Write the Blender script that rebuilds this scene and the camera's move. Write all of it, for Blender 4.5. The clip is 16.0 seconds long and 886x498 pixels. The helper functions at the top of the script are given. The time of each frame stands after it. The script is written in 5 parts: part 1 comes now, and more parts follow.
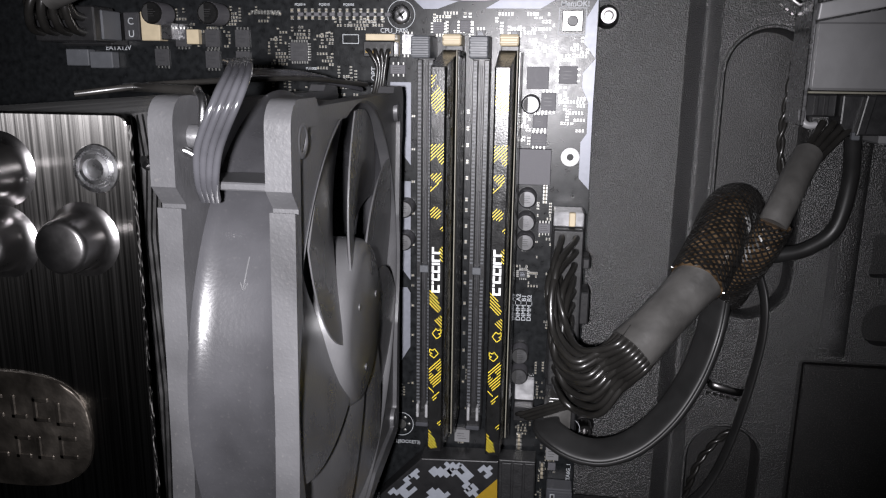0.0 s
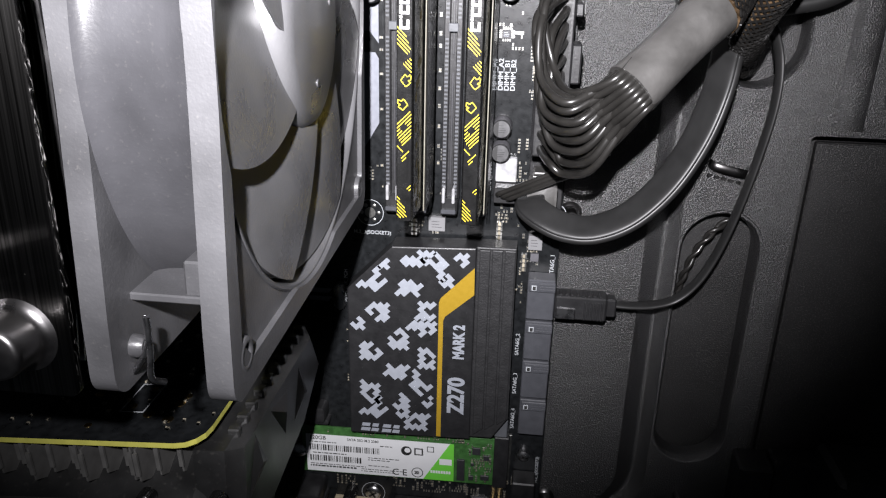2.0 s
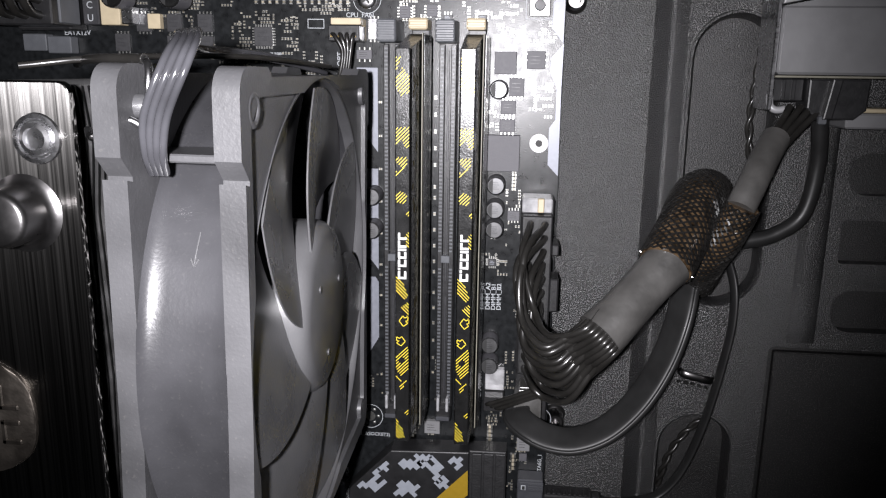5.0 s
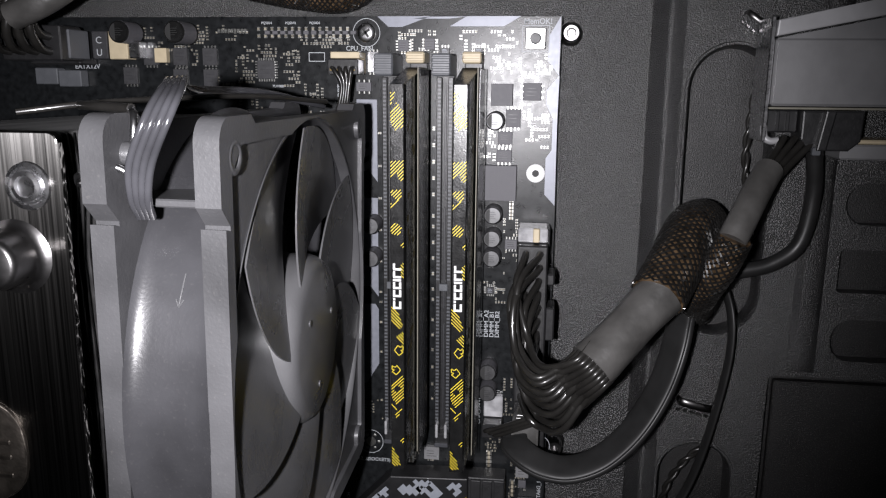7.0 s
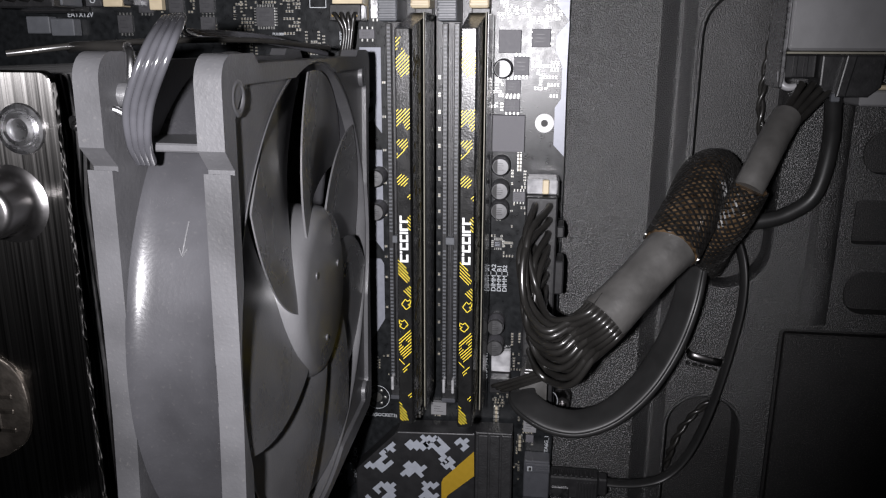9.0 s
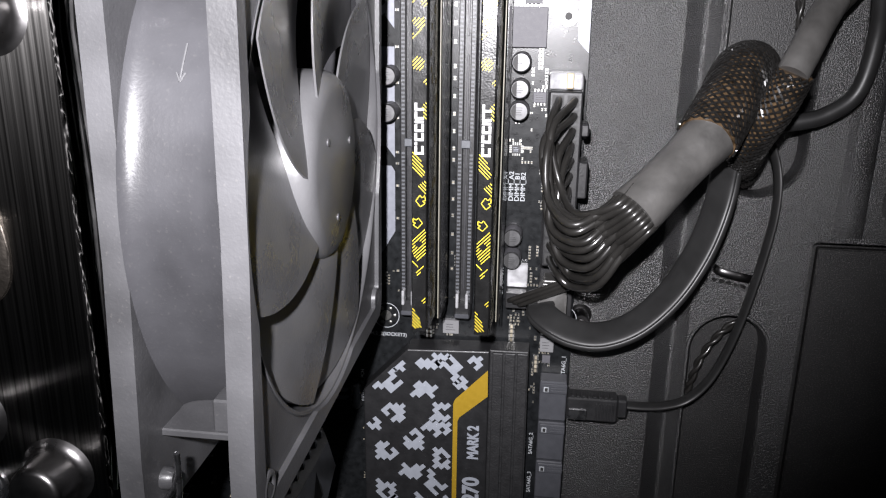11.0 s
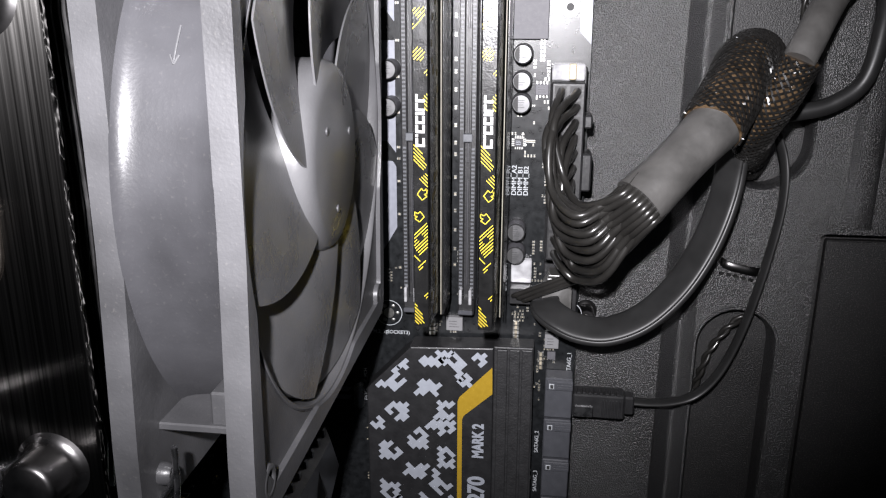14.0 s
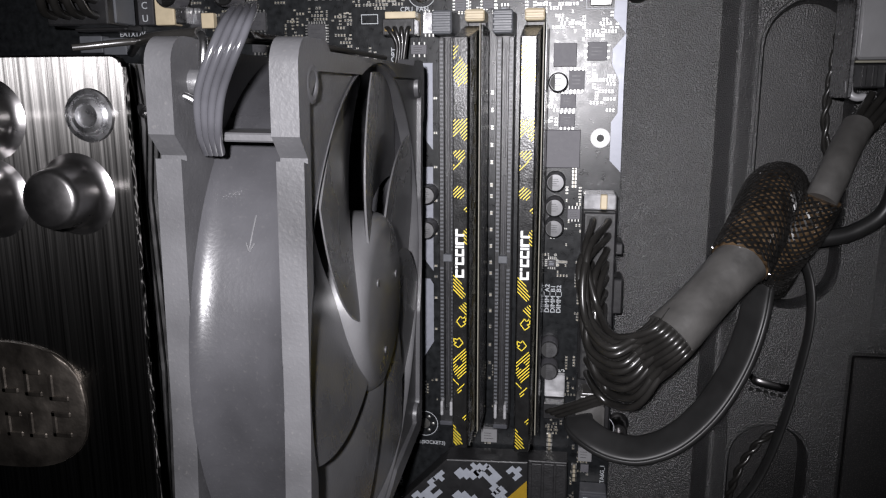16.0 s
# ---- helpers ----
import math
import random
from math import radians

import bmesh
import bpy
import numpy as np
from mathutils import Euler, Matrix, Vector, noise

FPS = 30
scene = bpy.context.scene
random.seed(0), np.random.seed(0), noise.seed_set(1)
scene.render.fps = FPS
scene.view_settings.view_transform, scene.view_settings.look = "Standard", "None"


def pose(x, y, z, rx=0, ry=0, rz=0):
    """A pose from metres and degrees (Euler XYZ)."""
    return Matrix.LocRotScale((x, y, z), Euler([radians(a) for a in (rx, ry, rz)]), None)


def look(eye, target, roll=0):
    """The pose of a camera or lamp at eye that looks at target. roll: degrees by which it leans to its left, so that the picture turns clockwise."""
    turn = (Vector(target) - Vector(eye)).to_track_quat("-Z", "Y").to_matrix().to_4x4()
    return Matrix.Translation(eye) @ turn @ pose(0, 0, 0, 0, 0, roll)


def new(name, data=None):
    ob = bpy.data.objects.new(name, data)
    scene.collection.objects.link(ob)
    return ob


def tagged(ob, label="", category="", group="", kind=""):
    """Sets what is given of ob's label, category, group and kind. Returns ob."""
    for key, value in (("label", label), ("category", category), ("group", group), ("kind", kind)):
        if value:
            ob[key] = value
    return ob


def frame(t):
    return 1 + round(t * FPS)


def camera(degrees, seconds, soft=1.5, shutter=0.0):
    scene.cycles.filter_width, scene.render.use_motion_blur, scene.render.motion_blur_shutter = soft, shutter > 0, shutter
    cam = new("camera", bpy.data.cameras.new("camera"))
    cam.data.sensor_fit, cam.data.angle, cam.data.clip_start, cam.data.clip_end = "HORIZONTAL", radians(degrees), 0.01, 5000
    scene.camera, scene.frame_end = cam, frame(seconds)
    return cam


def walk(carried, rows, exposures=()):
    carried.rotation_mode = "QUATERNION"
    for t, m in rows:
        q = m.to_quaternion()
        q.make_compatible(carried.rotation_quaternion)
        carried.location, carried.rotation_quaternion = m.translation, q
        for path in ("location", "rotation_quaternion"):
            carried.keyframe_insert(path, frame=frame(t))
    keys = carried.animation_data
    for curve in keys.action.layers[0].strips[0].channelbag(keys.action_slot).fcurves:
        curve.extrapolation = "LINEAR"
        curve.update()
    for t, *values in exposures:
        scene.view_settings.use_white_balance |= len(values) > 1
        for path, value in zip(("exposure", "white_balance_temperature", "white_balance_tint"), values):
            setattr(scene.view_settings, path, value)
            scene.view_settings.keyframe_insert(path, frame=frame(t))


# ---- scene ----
cam = camera(59.8, 16.0, 1.2)
# seconds, eye, target, roll
PATH = [
    (0, (0.05311, -0.28047, 0.13912), (-0.07459, 0.68466, -0.08940), 0.72),
    (0.5, (0.05350, -0.27930, 0.13656), (-0.07110, 0.68300, -0.10521), 0.76),
    (1, (0.05323, -0.27055, 0.12142), (-0.06574, 0.68452, -0.15004), 0.54),
    (1.5, (0.05383, -0.26489, 0.10871), (-0.06396, 0.68164, -0.19161), 0.75),
    (2, (0.05532, -0.26138, 0.09022), (-0.04501, 0.66469, -0.27355), 1.42),
    (2.5, (0.05421, -0.25762, 0.07615), (-0.04914, 0.64197, -0.34819), 1.06),
    (3, (0.05426, -0.25707, 0.07562), (-0.04539, 0.63951, -0.35589), 0.69),
    (3.5, (0.05524, -0.25788, 0.08080), (-0.04573, 0.64496, -0.33716), 0.28),
    (4, (0.05242, -0.25605, 0.09911), (-0.05145, 0.67105, -0.26105), 0.24),
    (4.5, (0.05150, -0.26736, 0.11978), (-0.04386, 0.68967, -0.15408), 0.82),
    (4.7, (0.05380, -0.27542, 0.12939), (-0.04420, 0.69106, -0.10793), 0.86),
    (6.8, (0.06332, -0.28096, 0.13913), (-0.05583, 0.69104, -0.06337), 0.83),
    (7, (0.06565, -0.27885, 0.13912), (-0.06434, 0.69076, -0.06815), 0.52),
    (7.5, (0.06288, -0.28027, 0.13953), (-0.07127, 0.68950, -0.06428), 0.49),
    (8, (0.06596, -0.27863, 0.13907), (-0.07259, 0.68999, -0.06729), 0.39),
    (8.2, (0.06418, -0.27851, 0.14230), (-0.06278, 0.68863, -0.07795), 0.56),
    (10.3, (0.06040, -0.26582, 0.11813), (-0.07034, 0.68879, -0.14950), -0.12),
    (10.5, (0.05881, -0.26793, 0.11735), (-0.07002, 0.68681, -0.15073), -0.01),
    (11, (0.05622, -0.26596, 0.10725), (-0.06893, 0.68397, -0.17903), 0.75),
    (11.5, (0.05690, -0.25757, 0.09388), (-0.07212, 0.68681, -0.20861), 0.93),
    (12, (0.05498, -0.25611, 0.08787), (-0.07640, 0.68146, -0.23417), 0.29),
    (12.5, (0.05438, -0.25699, 0.08974), (-0.07455, 0.68227, -0.22832), -0.20),
    (13, (0.05386, -0.25764, 0.09114), (-0.07499, 0.68310, -0.22254), -0.23),
    (13.5, (0.05432, -0.25954, 0.09545), (-0.07474, 0.68605, -0.20324), 0.09),
    (14, (0.05630, -0.26372, 0.10291), (-0.07385, 0.68766, -0.17626), 0.11),
    (14.5, (0.05923, -0.26945, 0.11252), (-0.07080, 0.68955, -0.13930), -0.20),
    (15, (0.06042, -0.27204, 0.11680), (-0.07050, 0.69092, -0.11894), -0.46),
    (15.5, (0.05651, -0.26894, 0.11988), (-0.08390, 0.69529, -0.10495), -0.43),
    (16, (0.05212, -0.27021, 0.12481), (-0.10879, 0.69583, -0.07736), -0.15),
]
# seconds, stops
STOPS = [(0, -0.8), (0.5, -0.76), (1, -0.4), (1.5, 0.05), (2, 0.56), (2.5, 0.8), (3, 0.87), (3.5, 0.8), (4, 0.42), (4.5, -0.15), (4.7, -0.32), (6.8, -0.92), (8.2, -0.88),
         (10.3, -0.58), (10.5, -0.5), (11, 0.05), (11.5, 0.27), (12, 0.45), (13, 0.4), (13.5, 0.15), (14, 0.05), (14.5, -0.24), (15, -0.58), (15.5, -0.7), (16, -0.9)]
walk(cam, [(t, look(e, g, r)) for t, e, g, r in PATH], STOPS)

# ---- light: the phone's lamp beside the lens, a dim room behind ----
world = bpy.data.worlds.new("room")
scene.world = world
world.use_nodes = True
world.node_tree.nodes["Background"].inputs[0].default_value = (0.75, 0.85, 1.0, 1)
world.node_tree.nodes["Background"].inputs[1].default_value = 0.008
torch = bpy.data.lights.new("phone_torch", "SPOT")
torch.energy, torch.spot_size, torch.spot_blend, torch.shadow_soft_size = 9.6, radians(79), 1.0, 0.0035
torch.color = (1.0, 0.975, 1.02)
new("phone_torch", torch).matrix_world = look((0.045, -0.300, 0.139), (-0.002, 0, 0.096))

# ---- helpers: board space is u right, v up, d out of the board, in millimetres ----
MM = 0.001
BOARD = Matrix(((MM, 0, 0, 0), (0, 0, -MM, 0), (0, MM, 0, 0), (0, 0, 0, 1)))
PLAIN = Matrix.Diagonal((MM, MM, MM, 1))
WORLD_OF = {}
rng = random.Random(7)


def place(u, v, d):
    return Vector((u * MM, -d * MM, v * MM))


def hook(ob, parent):
    if parent is not None:
        ob.parent = parent
        ob.matrix_parent_inverse = WORLD_OF[parent].inverted()
    WORLD_OF[ob] = ob.matrix_basis.copy()
    return ob


def thing(name, u, v, d, label, category, group="", kind=""):
    ob = new(name)
    ob.empty_display_size = 0.005
    ob.location = place(u, v, d)
    WORLD_OF[ob] = Matrix.Translation(ob.location)
    return tagged(ob, label, category, group, kind)


def mesh_of(name, bm, material, m=BOARD, smooth=None):
    bm.transform(m)
    bmesh.ops.recalc_face_normals(bm, faces=bm.faces)
    me = bpy.data.meshes.new(name)
    if smooth is not None:
        for f in bm.faces:
            f.smooth = True
        for e in bm.edges:
            if len(e.link_faces) == 2 and e.calc_face_angle(0) > radians(smooth):
                e.smooth = False
    bm.to_mesh(me)
    bm.free()
    if isinstance(material, (list, tuple)):
        for a in material:
            me.materials.append(a)
    else:
        me.materials.append(material)
    return me


def part(name, bm, material, parent, label="", m=BOARD, smooth=None, kind=""):
    ob = new(name, mesh_of(name, bm, material, m, smooth))
    if label or kind:
        tagged(ob, label, kind=kind)
    return hook(ob, parent)


def solo(name, bm, material, label, category, m=BOARD, smooth=None, group="", kind=""):
    ob = new(name, mesh_of(name, bm, material, m, smooth))
    WORLD_OF[ob] = Matrix.Identity(4)
    return tagged(ob, label, category, group, kind)


def box(bm, u0, u1, v0, v1, d0, d1, bevel=0.0, mat=0):
    """A box, its edges bevelled."""
    geo = bmesh.ops.create_cube(bm, size=1.0)["verts"]
    for a in geo:
        a.co = Vector((u0 if a.co.x < 0 else u1, v0 if a.co.y < 0 else v1, d0 if a.co.z < 0 else d1))
    faces = list({f for a in geo for f in a.link_faces})
    for f in faces:
        f.material_index = mat
    if bevel > 0:
        edges = list({e for a in geo for e in a.link_edges})
        bmesh.ops.bevel(bm, geom=edges, offset=bevel, segments=1, affect="EDGES", profile=0.5, material=mat)
    return bm


def boxed(*args, bevel=0.0):
    return box(bmesh.new(), *args, bevel=bevel)


def lathe(bm, profile, u, v, n=24, axis="d", mat=0):
    """Turns (radius, height) pairs round an axis through (u, v)."""
    rings = []
    for r, h in profile:
        ring = []
        for k in range(n):
            a = 2 * math.pi * k / n
            p = (u + r * math.cos(a), v + r * math.sin(a), h)
            if axis == "x":
                p = (h, u + r * math.cos(a), v + r * math.sin(a))
            ring.append(bm.verts.new(p))
        rings.append(ring)
    for a, b in zip(rings, rings[1:]):
        for k in range(n):
            bm.faces.new((a[k], a[(k + 1) % n], b[(k + 1) % n], b[k])).material_index = mat
    for ring in (rings[0], rings[-1]):
        bm.faces.new(ring).material_index = mat
    return bm


def prism(bm, pts, d0, d1, bevel=0.0, mat=0):
    """A flat outline of (u, v) pairs raised from d0 to d1."""
    low = [bm.verts.new((u, v, d0)) for u, v in pts]
    top = [bm.verts.new((u, v, d1)) for u, v in pts]
    n = len(pts)
    faces = [bm.faces.new(top), bm.faces.new(low[::-1])]
    for k in range(n):
        faces.append(bm.faces.new((low[k], low[(k + 1) % n], top[(k + 1) % n], top[k])))
    for f in faces:
        f.material_index = mat
    if bevel > 0:
        edges = [e for e in faces[0].edges]
        bmesh.ops.bevel(bm, geom=edges, offset=bevel, segments=2, affect="EDGES", profile=0.5, material=mat)
    return bm


def smooth_line(pts, steps=8):
    """Points along a smooth curve through the given ones."""
    p = [Vector(a) for a in pts]
    p = [2 * p[0] - p[1]] + p + [2 * p[-1] - p[-2]]
    out = []
    for i in range(1, len(p) - 2):
        for s in range(steps):
            t = s / steps
            a, b, c, d = p[i - 1], p[i], p[i + 1], p[i + 2]
            out.append(0.5 * (2 * b + (c - a) * t + (2 * a - 5 * b + 4 * c - d) * t * t + (3 * b - a - 3 * c + d) * t ** 3))
    out.append(p[-2])
    return out


def frames_of(line, up=(0, 0, 1)):
    """A tangent and two cross directions at each point of a line."""
    up = Vector(up)
    out = []
    for i, a in enumerate(line):
        t = (line[min(i + 1, len(line) - 1)] - line[max(i - 1, 0)]).normalized()
        side = (up - t * up.dot(t)).normalized()
        up = side
        out.append((a, t, side, t.cross(side)))
    return out


def tube(bm, pts, r, n=10, steps=8, flat=1.0, up=(0, 0, 1), taper=None, mat=0, boxy=1.0):
    """A round or flat cable through the points; flat is its thickness over its width."""
    line = smooth_line(pts, steps) if steps > 1 else [Vector(a) for a in pts]
    fr = frames_of(line, up)
    rings = []
    for i, (c, t, s, w) in enumerate(fr):
        k = r if taper is None else r * taper(i / (len(fr) - 1))
        ring = []
        for j in range(n):
            ca, sa = math.cos(2 * math.pi * j / n), math.sin(2 * math.pi * j / n)
            ca, sa = math.copysign(abs(ca) ** boxy, ca), math.copysign(abs(sa) ** boxy, sa)
            ring.append(bm.verts.new(c + s * (k * flat * ca) + w * (k * sa)))
        rings.append(ring)
    for a, b in zip(rings, rings[1:]):
        for j in range(n):
            bm.faces.new((a[j], a[(j + 1) % n], b[(j + 1) % n], b[j])).material_index = mat
    bm.faces.new(rings[0]).material_index = mat
    bm.faces.new(rings[-1]).material_index = mat
    return bm


def braid(bm, pts, r, strands=16, pitch=26.0, thick=0.32, flat=1.0, steps=10, up=(0, 0, 1)):
    """Crossing helical strands wound over a cable."""
    line = smooth_line(pts, steps)
    fr = frames_of(line, up)
    run = [0.0]
    for a, b in zip(line, line[1:]):
        run.append(run[-1] + (b - a).length)
    for way in (1, -1):
        for k in range(strands):
            rows = []
            for i, (c, t, s, w) in enumerate(fr):
                ang = way * 2 * math.pi * run[i] / pitch + 2 * math.pi * k / strands
                rr = r + 0.22 * math.sin(way * 3.14159 * (i + k))
                rows.append(c + s * (rr * flat * math.cos(ang)) + w * (rr * math.sin(ang)))
            tube(bm, rows, thick, n=4, steps=1)
    return bm


def letters(body, size, u, v, d, material, parent, turn=0.0, bold=0.0, squeeze=1.0, height=0.05, name="lettering", align="LEFT"):
    """Printed words on the board's plane."""
    cu = bpy.data.curves.new("words", "FONT")
    cu.body, cu.size, cu.offset, cu.extrude, cu.align_x = body, size, bold, height, align
    tmp = bpy.data.objects.new("words", cu)
    scene.collection.objects.link(tmp)
    me = bpy.data.meshes.new_from_object(tmp.evaluated_get(bpy.context.evaluated_depsgraph_get()))
    bpy.data.objects.remove(tmp)
    bpy.data.curves.remove(cu)
    me.transform(BOARD @ Matrix.Translation((u, v, d)) @ Matrix.Rotation(radians(turn), 4, "Z") @ Matrix.Diagonal((squeeze, 1, 1, 1)))
    me.materials.clear()
    me.materials.append(material)
    return hook(new(name, me), parent)


CACHE = {}


def block(name, u, v, d, w, h, t, material, parent, bevel=0.12, turn=0.0, label=""):
    """A bevelled block centred at (u, v) with its foot at d; alike blocks share a mesh."""
    key = (round(w, 2), round(h, 2), round(t, 2), bevel, material.name)
    if key not in CACHE:
        CACHE[key] = mesh_of(name, boxed(-w / 2, w / 2, -h / 2, h / 2, 0, t, bevel=bevel), material)
    ob = new(name, CACHE[key])
    ob.matrix_basis = Matrix.Translation(place(u, v, d)) @ Matrix.Rotation(radians(-turn), 4, "Y")
    if label:
        tagged(ob, label)
    return hook(ob, parent)


# ---- materials ----
def paint(name, color, rough=0.5, metal=0.0, vary=0.15, scale=120.0, bump=0.0, bump_scale=900.0, coat=0.0, stretch=None, spec=0.5, island=0.0, rough_vary=0.1, dust_glint=0.0, speck=(0.60, 0.78)):
    """A surface with colour and roughness that wander at two sizes, fine relief and pale flecks, dusty on some parts,
    painted sparkle on the tray.
    """
    m = bpy.data.materials.new(name)
    m.use_nodes = True
    nt = m.node_tree
    b = nt.nodes["Principled BSDF"]
    coord = nt.nodes.new("ShaderNodeTexCoord")
    mapping = nt.nodes.new("ShaderNodeMapping")
    nt.links.new(coord.outputs["Object"], mapping.inputs[0])
    if stretch:
        mapping.inputs["Scale"].default_value = stretch
    n1 = nt.nodes.new("ShaderNodeTexNoise")
    n1.inputs["Scale"].default_value, n1.inputs["Detail"].default_value = scale, 6
    n2 = nt.nodes.new("ShaderNodeTexNoise")
    n2.inputs["Scale"].default_value, n2.inputs["Detail"].default_value = bump_scale, 3
    for n in (n1, n2):
        nt.links.new(mapping.outputs[0], n.inputs["Vector"])
    ramp = nt.nodes.new("ShaderNodeMapRange")
    ramp.inputs["From Min"].default_value, ramp.inputs["From Max"].default_value = 0.3, 0.7
    ramp.inputs["To Min"].default_value, ramp.inputs["To Max"].default_value = 1 - vary, 1 + vary
    nt.links.new(n1.outputs["Fac"], ramp.inputs["Value"])
    mul = nt.nodes.new("ShaderNodeVectorMath")
    mul.operation = "SCALE"
    mul.inputs[0].default_value = color
    nt.links.new(ramp.outputs[0], mul.inputs["Scale"])
    last = mul.outputs[0]
    if dust_glint > 0:
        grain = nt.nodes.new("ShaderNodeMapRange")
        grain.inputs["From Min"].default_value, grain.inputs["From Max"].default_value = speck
        grain.inputs["To Max"].default_value = dust_glint
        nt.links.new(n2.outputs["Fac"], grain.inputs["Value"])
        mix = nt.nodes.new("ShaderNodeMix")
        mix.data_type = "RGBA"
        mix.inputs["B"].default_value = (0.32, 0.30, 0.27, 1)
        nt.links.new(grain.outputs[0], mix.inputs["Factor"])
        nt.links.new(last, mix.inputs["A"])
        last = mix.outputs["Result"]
    if island > 0:
        info = nt.nodes.new("ShaderNodeNewGeometry")
        r2 = nt.nodes.new("ShaderNodeMapRange")
        r2.inputs["To Min"].default_value, r2.inputs["To Max"].default_value = 1 - island, 1 + island
        nt.links.new(info.outputs["Random Per Island"], r2.inputs["Value"])
        m2 = nt.nodes.new("ShaderNodeVectorMath")
        m2.operation = "SCALE"
        nt.links.new(last, m2.inputs[0])
        nt.links.new(r2.outputs[0], m2.inputs["Scale"])
        last = m2.outputs[0]
    nt.links.new(last, b.inputs["Base Color"])
    rr = nt.nodes.new("ShaderNodeMapRange")
    rr.inputs["To Min"].default_value, rr.inputs["To Max"].default_value = max(0.03, rough - rough_vary), min(1, rough + rough_vary)
    nt.links.new(n1.outputs["Fac"], rr.inputs["Value"])
    nt.links.new(rr.outputs[0], b.inputs["Roughness"])
    b.inputs["Metallic"].default_value = metal
    b.inputs["Specular IOR Level"].default_value = spec
    b.inputs["Coat Weight"].default_value = coat
    b.inputs["Coat Roughness"].default_value = 0.12
    if bump > 0:
        bp = nt.nodes.new("ShaderNodeBump")
        bp.inputs["Strength"].default_value = min(1.0, bump)
        bp.inputs["Distance"].default_value = 0.0002 * max(1.0, bump)
        nt.links.new(n2.outputs["Fac"], bp.inputs["Height"])
        nt.links.new(bp.outputs[0], b.inputs["Normal"])
    return m


# Both powder coats: pale flecks in the colour stand in for metallic sparkle.
M_TRAY = paint("powder_coat", (0.010, 0.0102, 0.011), 0.36, vary=0.2, scale=60, bump=2.8, bump_scale=2100, spec=1.0, dust_glint=0.1, rough_vary=0.06, speck=(0.55, 0.64))
M_TRAY.node_tree.nodes["Principled BSDF"].inputs["IOR"].default_value = 1.6
M_TRAY_BACK = paint("powder_coat_back", (0.010, 0.010, 0.0105), 0.48, vary=0.2, scale=60, bump=1.6, bump_scale=2000, dust_glint=0.16, spec=0.7, speck=(0.53, 0.66))
M_PCB = paint("black_solder_mask", (0.011, 0.012, 0.013), 0.30, vary=0.4, scale=420, bump=0.2, bump_scale=2200, spec=0.36)
M_SILK = paint("white_silkscreen", (0.42, 0.44, 0.46), 0.6, vary=0.12, scale=900)
M_SILVER_INK = paint("silver_ink", (0.22, 0.23, 0.265), 0.42, metal=0.2, vary=0.08, scale=500)
M_PLASTIC = paint("black_plastic", (0.018, 0.018, 0.019), 0.4, vary=0.2, scale=300, bump=0.25, bump_scale=1500, dust_glint=0.05)
M_GREY_PLASTIC = paint("grey_plastic", (0.10, 0.105, 0.115), 0.42, vary=0.1, scale=300, bump=0.2, bump_scale=1500)
M_SATA_GREY = paint("dark_grey_plastic", (0.062, 0.064, 0.072), 0.38, vary=0.1, scale=300, bump=0.15, bump_scale=1200)
M_FAN = paint("fan_plastic", (0.060, 0.060, 0.063), 0.40, vary=0.42, scale=38, bump=0.3, bump_scale=1400, dust_glint=0.06, speck=(0.62, 0.74))
M_DUCT = paint("duct_plastic", (0.036, 0.036, 0.039), 0.29, vary=0.35, scale=45, bump=0.15, bump_scale=1400, dust_glint=0.04)
M_BLADE = paint("blade_plastic", (0.088, 0.088, 0.091), 0.30, vary=0.25, scale=45, bump=0.2, bump_scale=1400, dust_glint=0.05)
M_IVORY = paint("ivory_plastic", (0.52, 0.44, 0.30), 0.45, vary=0.08, scale=300)
M_GOLD = paint("gold_contact", (0.85, 0.6, 0.25), 0.25, metal=1.0)
M_TIN = paint("solder", (0.42, 0.42, 0.40), 0.36, metal=1.0, vary=0.15, scale=900)
M_STEEL = paint("steel", (0.52, 0.52, 0.53), 0.28, metal=1.0, vary=0.12, scale=500)
M_CHIP = paint("chip_resin", (0.10, 0.098, 0.108), 0.58, vary=0.1, scale=800, bump=0.2, bump_scale=2500)
M_MOSFET = paint("grey_black_resin", (0.05, 0.05, 0.053), 0.36, vary=0.12, scale=800, bump=0.2, bump_scale=2500)
M_CHIP_DARK = paint("dark_chip_resin", (0.03, 0.03, 0.033), 0.42, vary=0.12, scale=800, bump=0.2, bump_scale=2500)
M_CERAMIC = paint("ceramic_chips", (0.28, 0.25, 0.19), 0.4, island=0.5)
M_RAM = paint("black_anodised", (0.010, 0.010, 0.010), 0.25, vary=0.2, scale=300, bump=0.25, bump_scale=1800, coat=0.2)
M_YELLOW = paint("yellow_print", (0.72, 0.55, 0.035), 0.42, vary=0.08, scale=900)
M_LAMINATE = paint("pale_laminate", (0.22, 0.21, 0.17), 0.5, vary=0.12, scale=500)
# The yellow print again, with the side's shade mixed into its colour.
M_YELLOW_SHADED = paint("shaded_yellow_print", (0.085, 0.065, 0.012), 0.4, vary=0.2, scale=500)
M_WHITE = paint("white_print", (0.8, 0.8, 0.8), 0.45, vary=0.05, scale=900)
M_HEATSINK = paint("black_heatsink", (0.016, 0.016, 0.017), 0.42, vary=0.15, scale=300, bump=0.3, bump_scale=900)
M_RIDGED = paint("cast_black_heatsink", (0.020, 0.020, 0.021), 0.5, vary=0.15, scale=300, bump=0.9, bump_scale=1300)
M_OCHRE = paint("ochre_print", (0.34, 0.215, 0.018), 0.4, vary=0.06, scale=500)
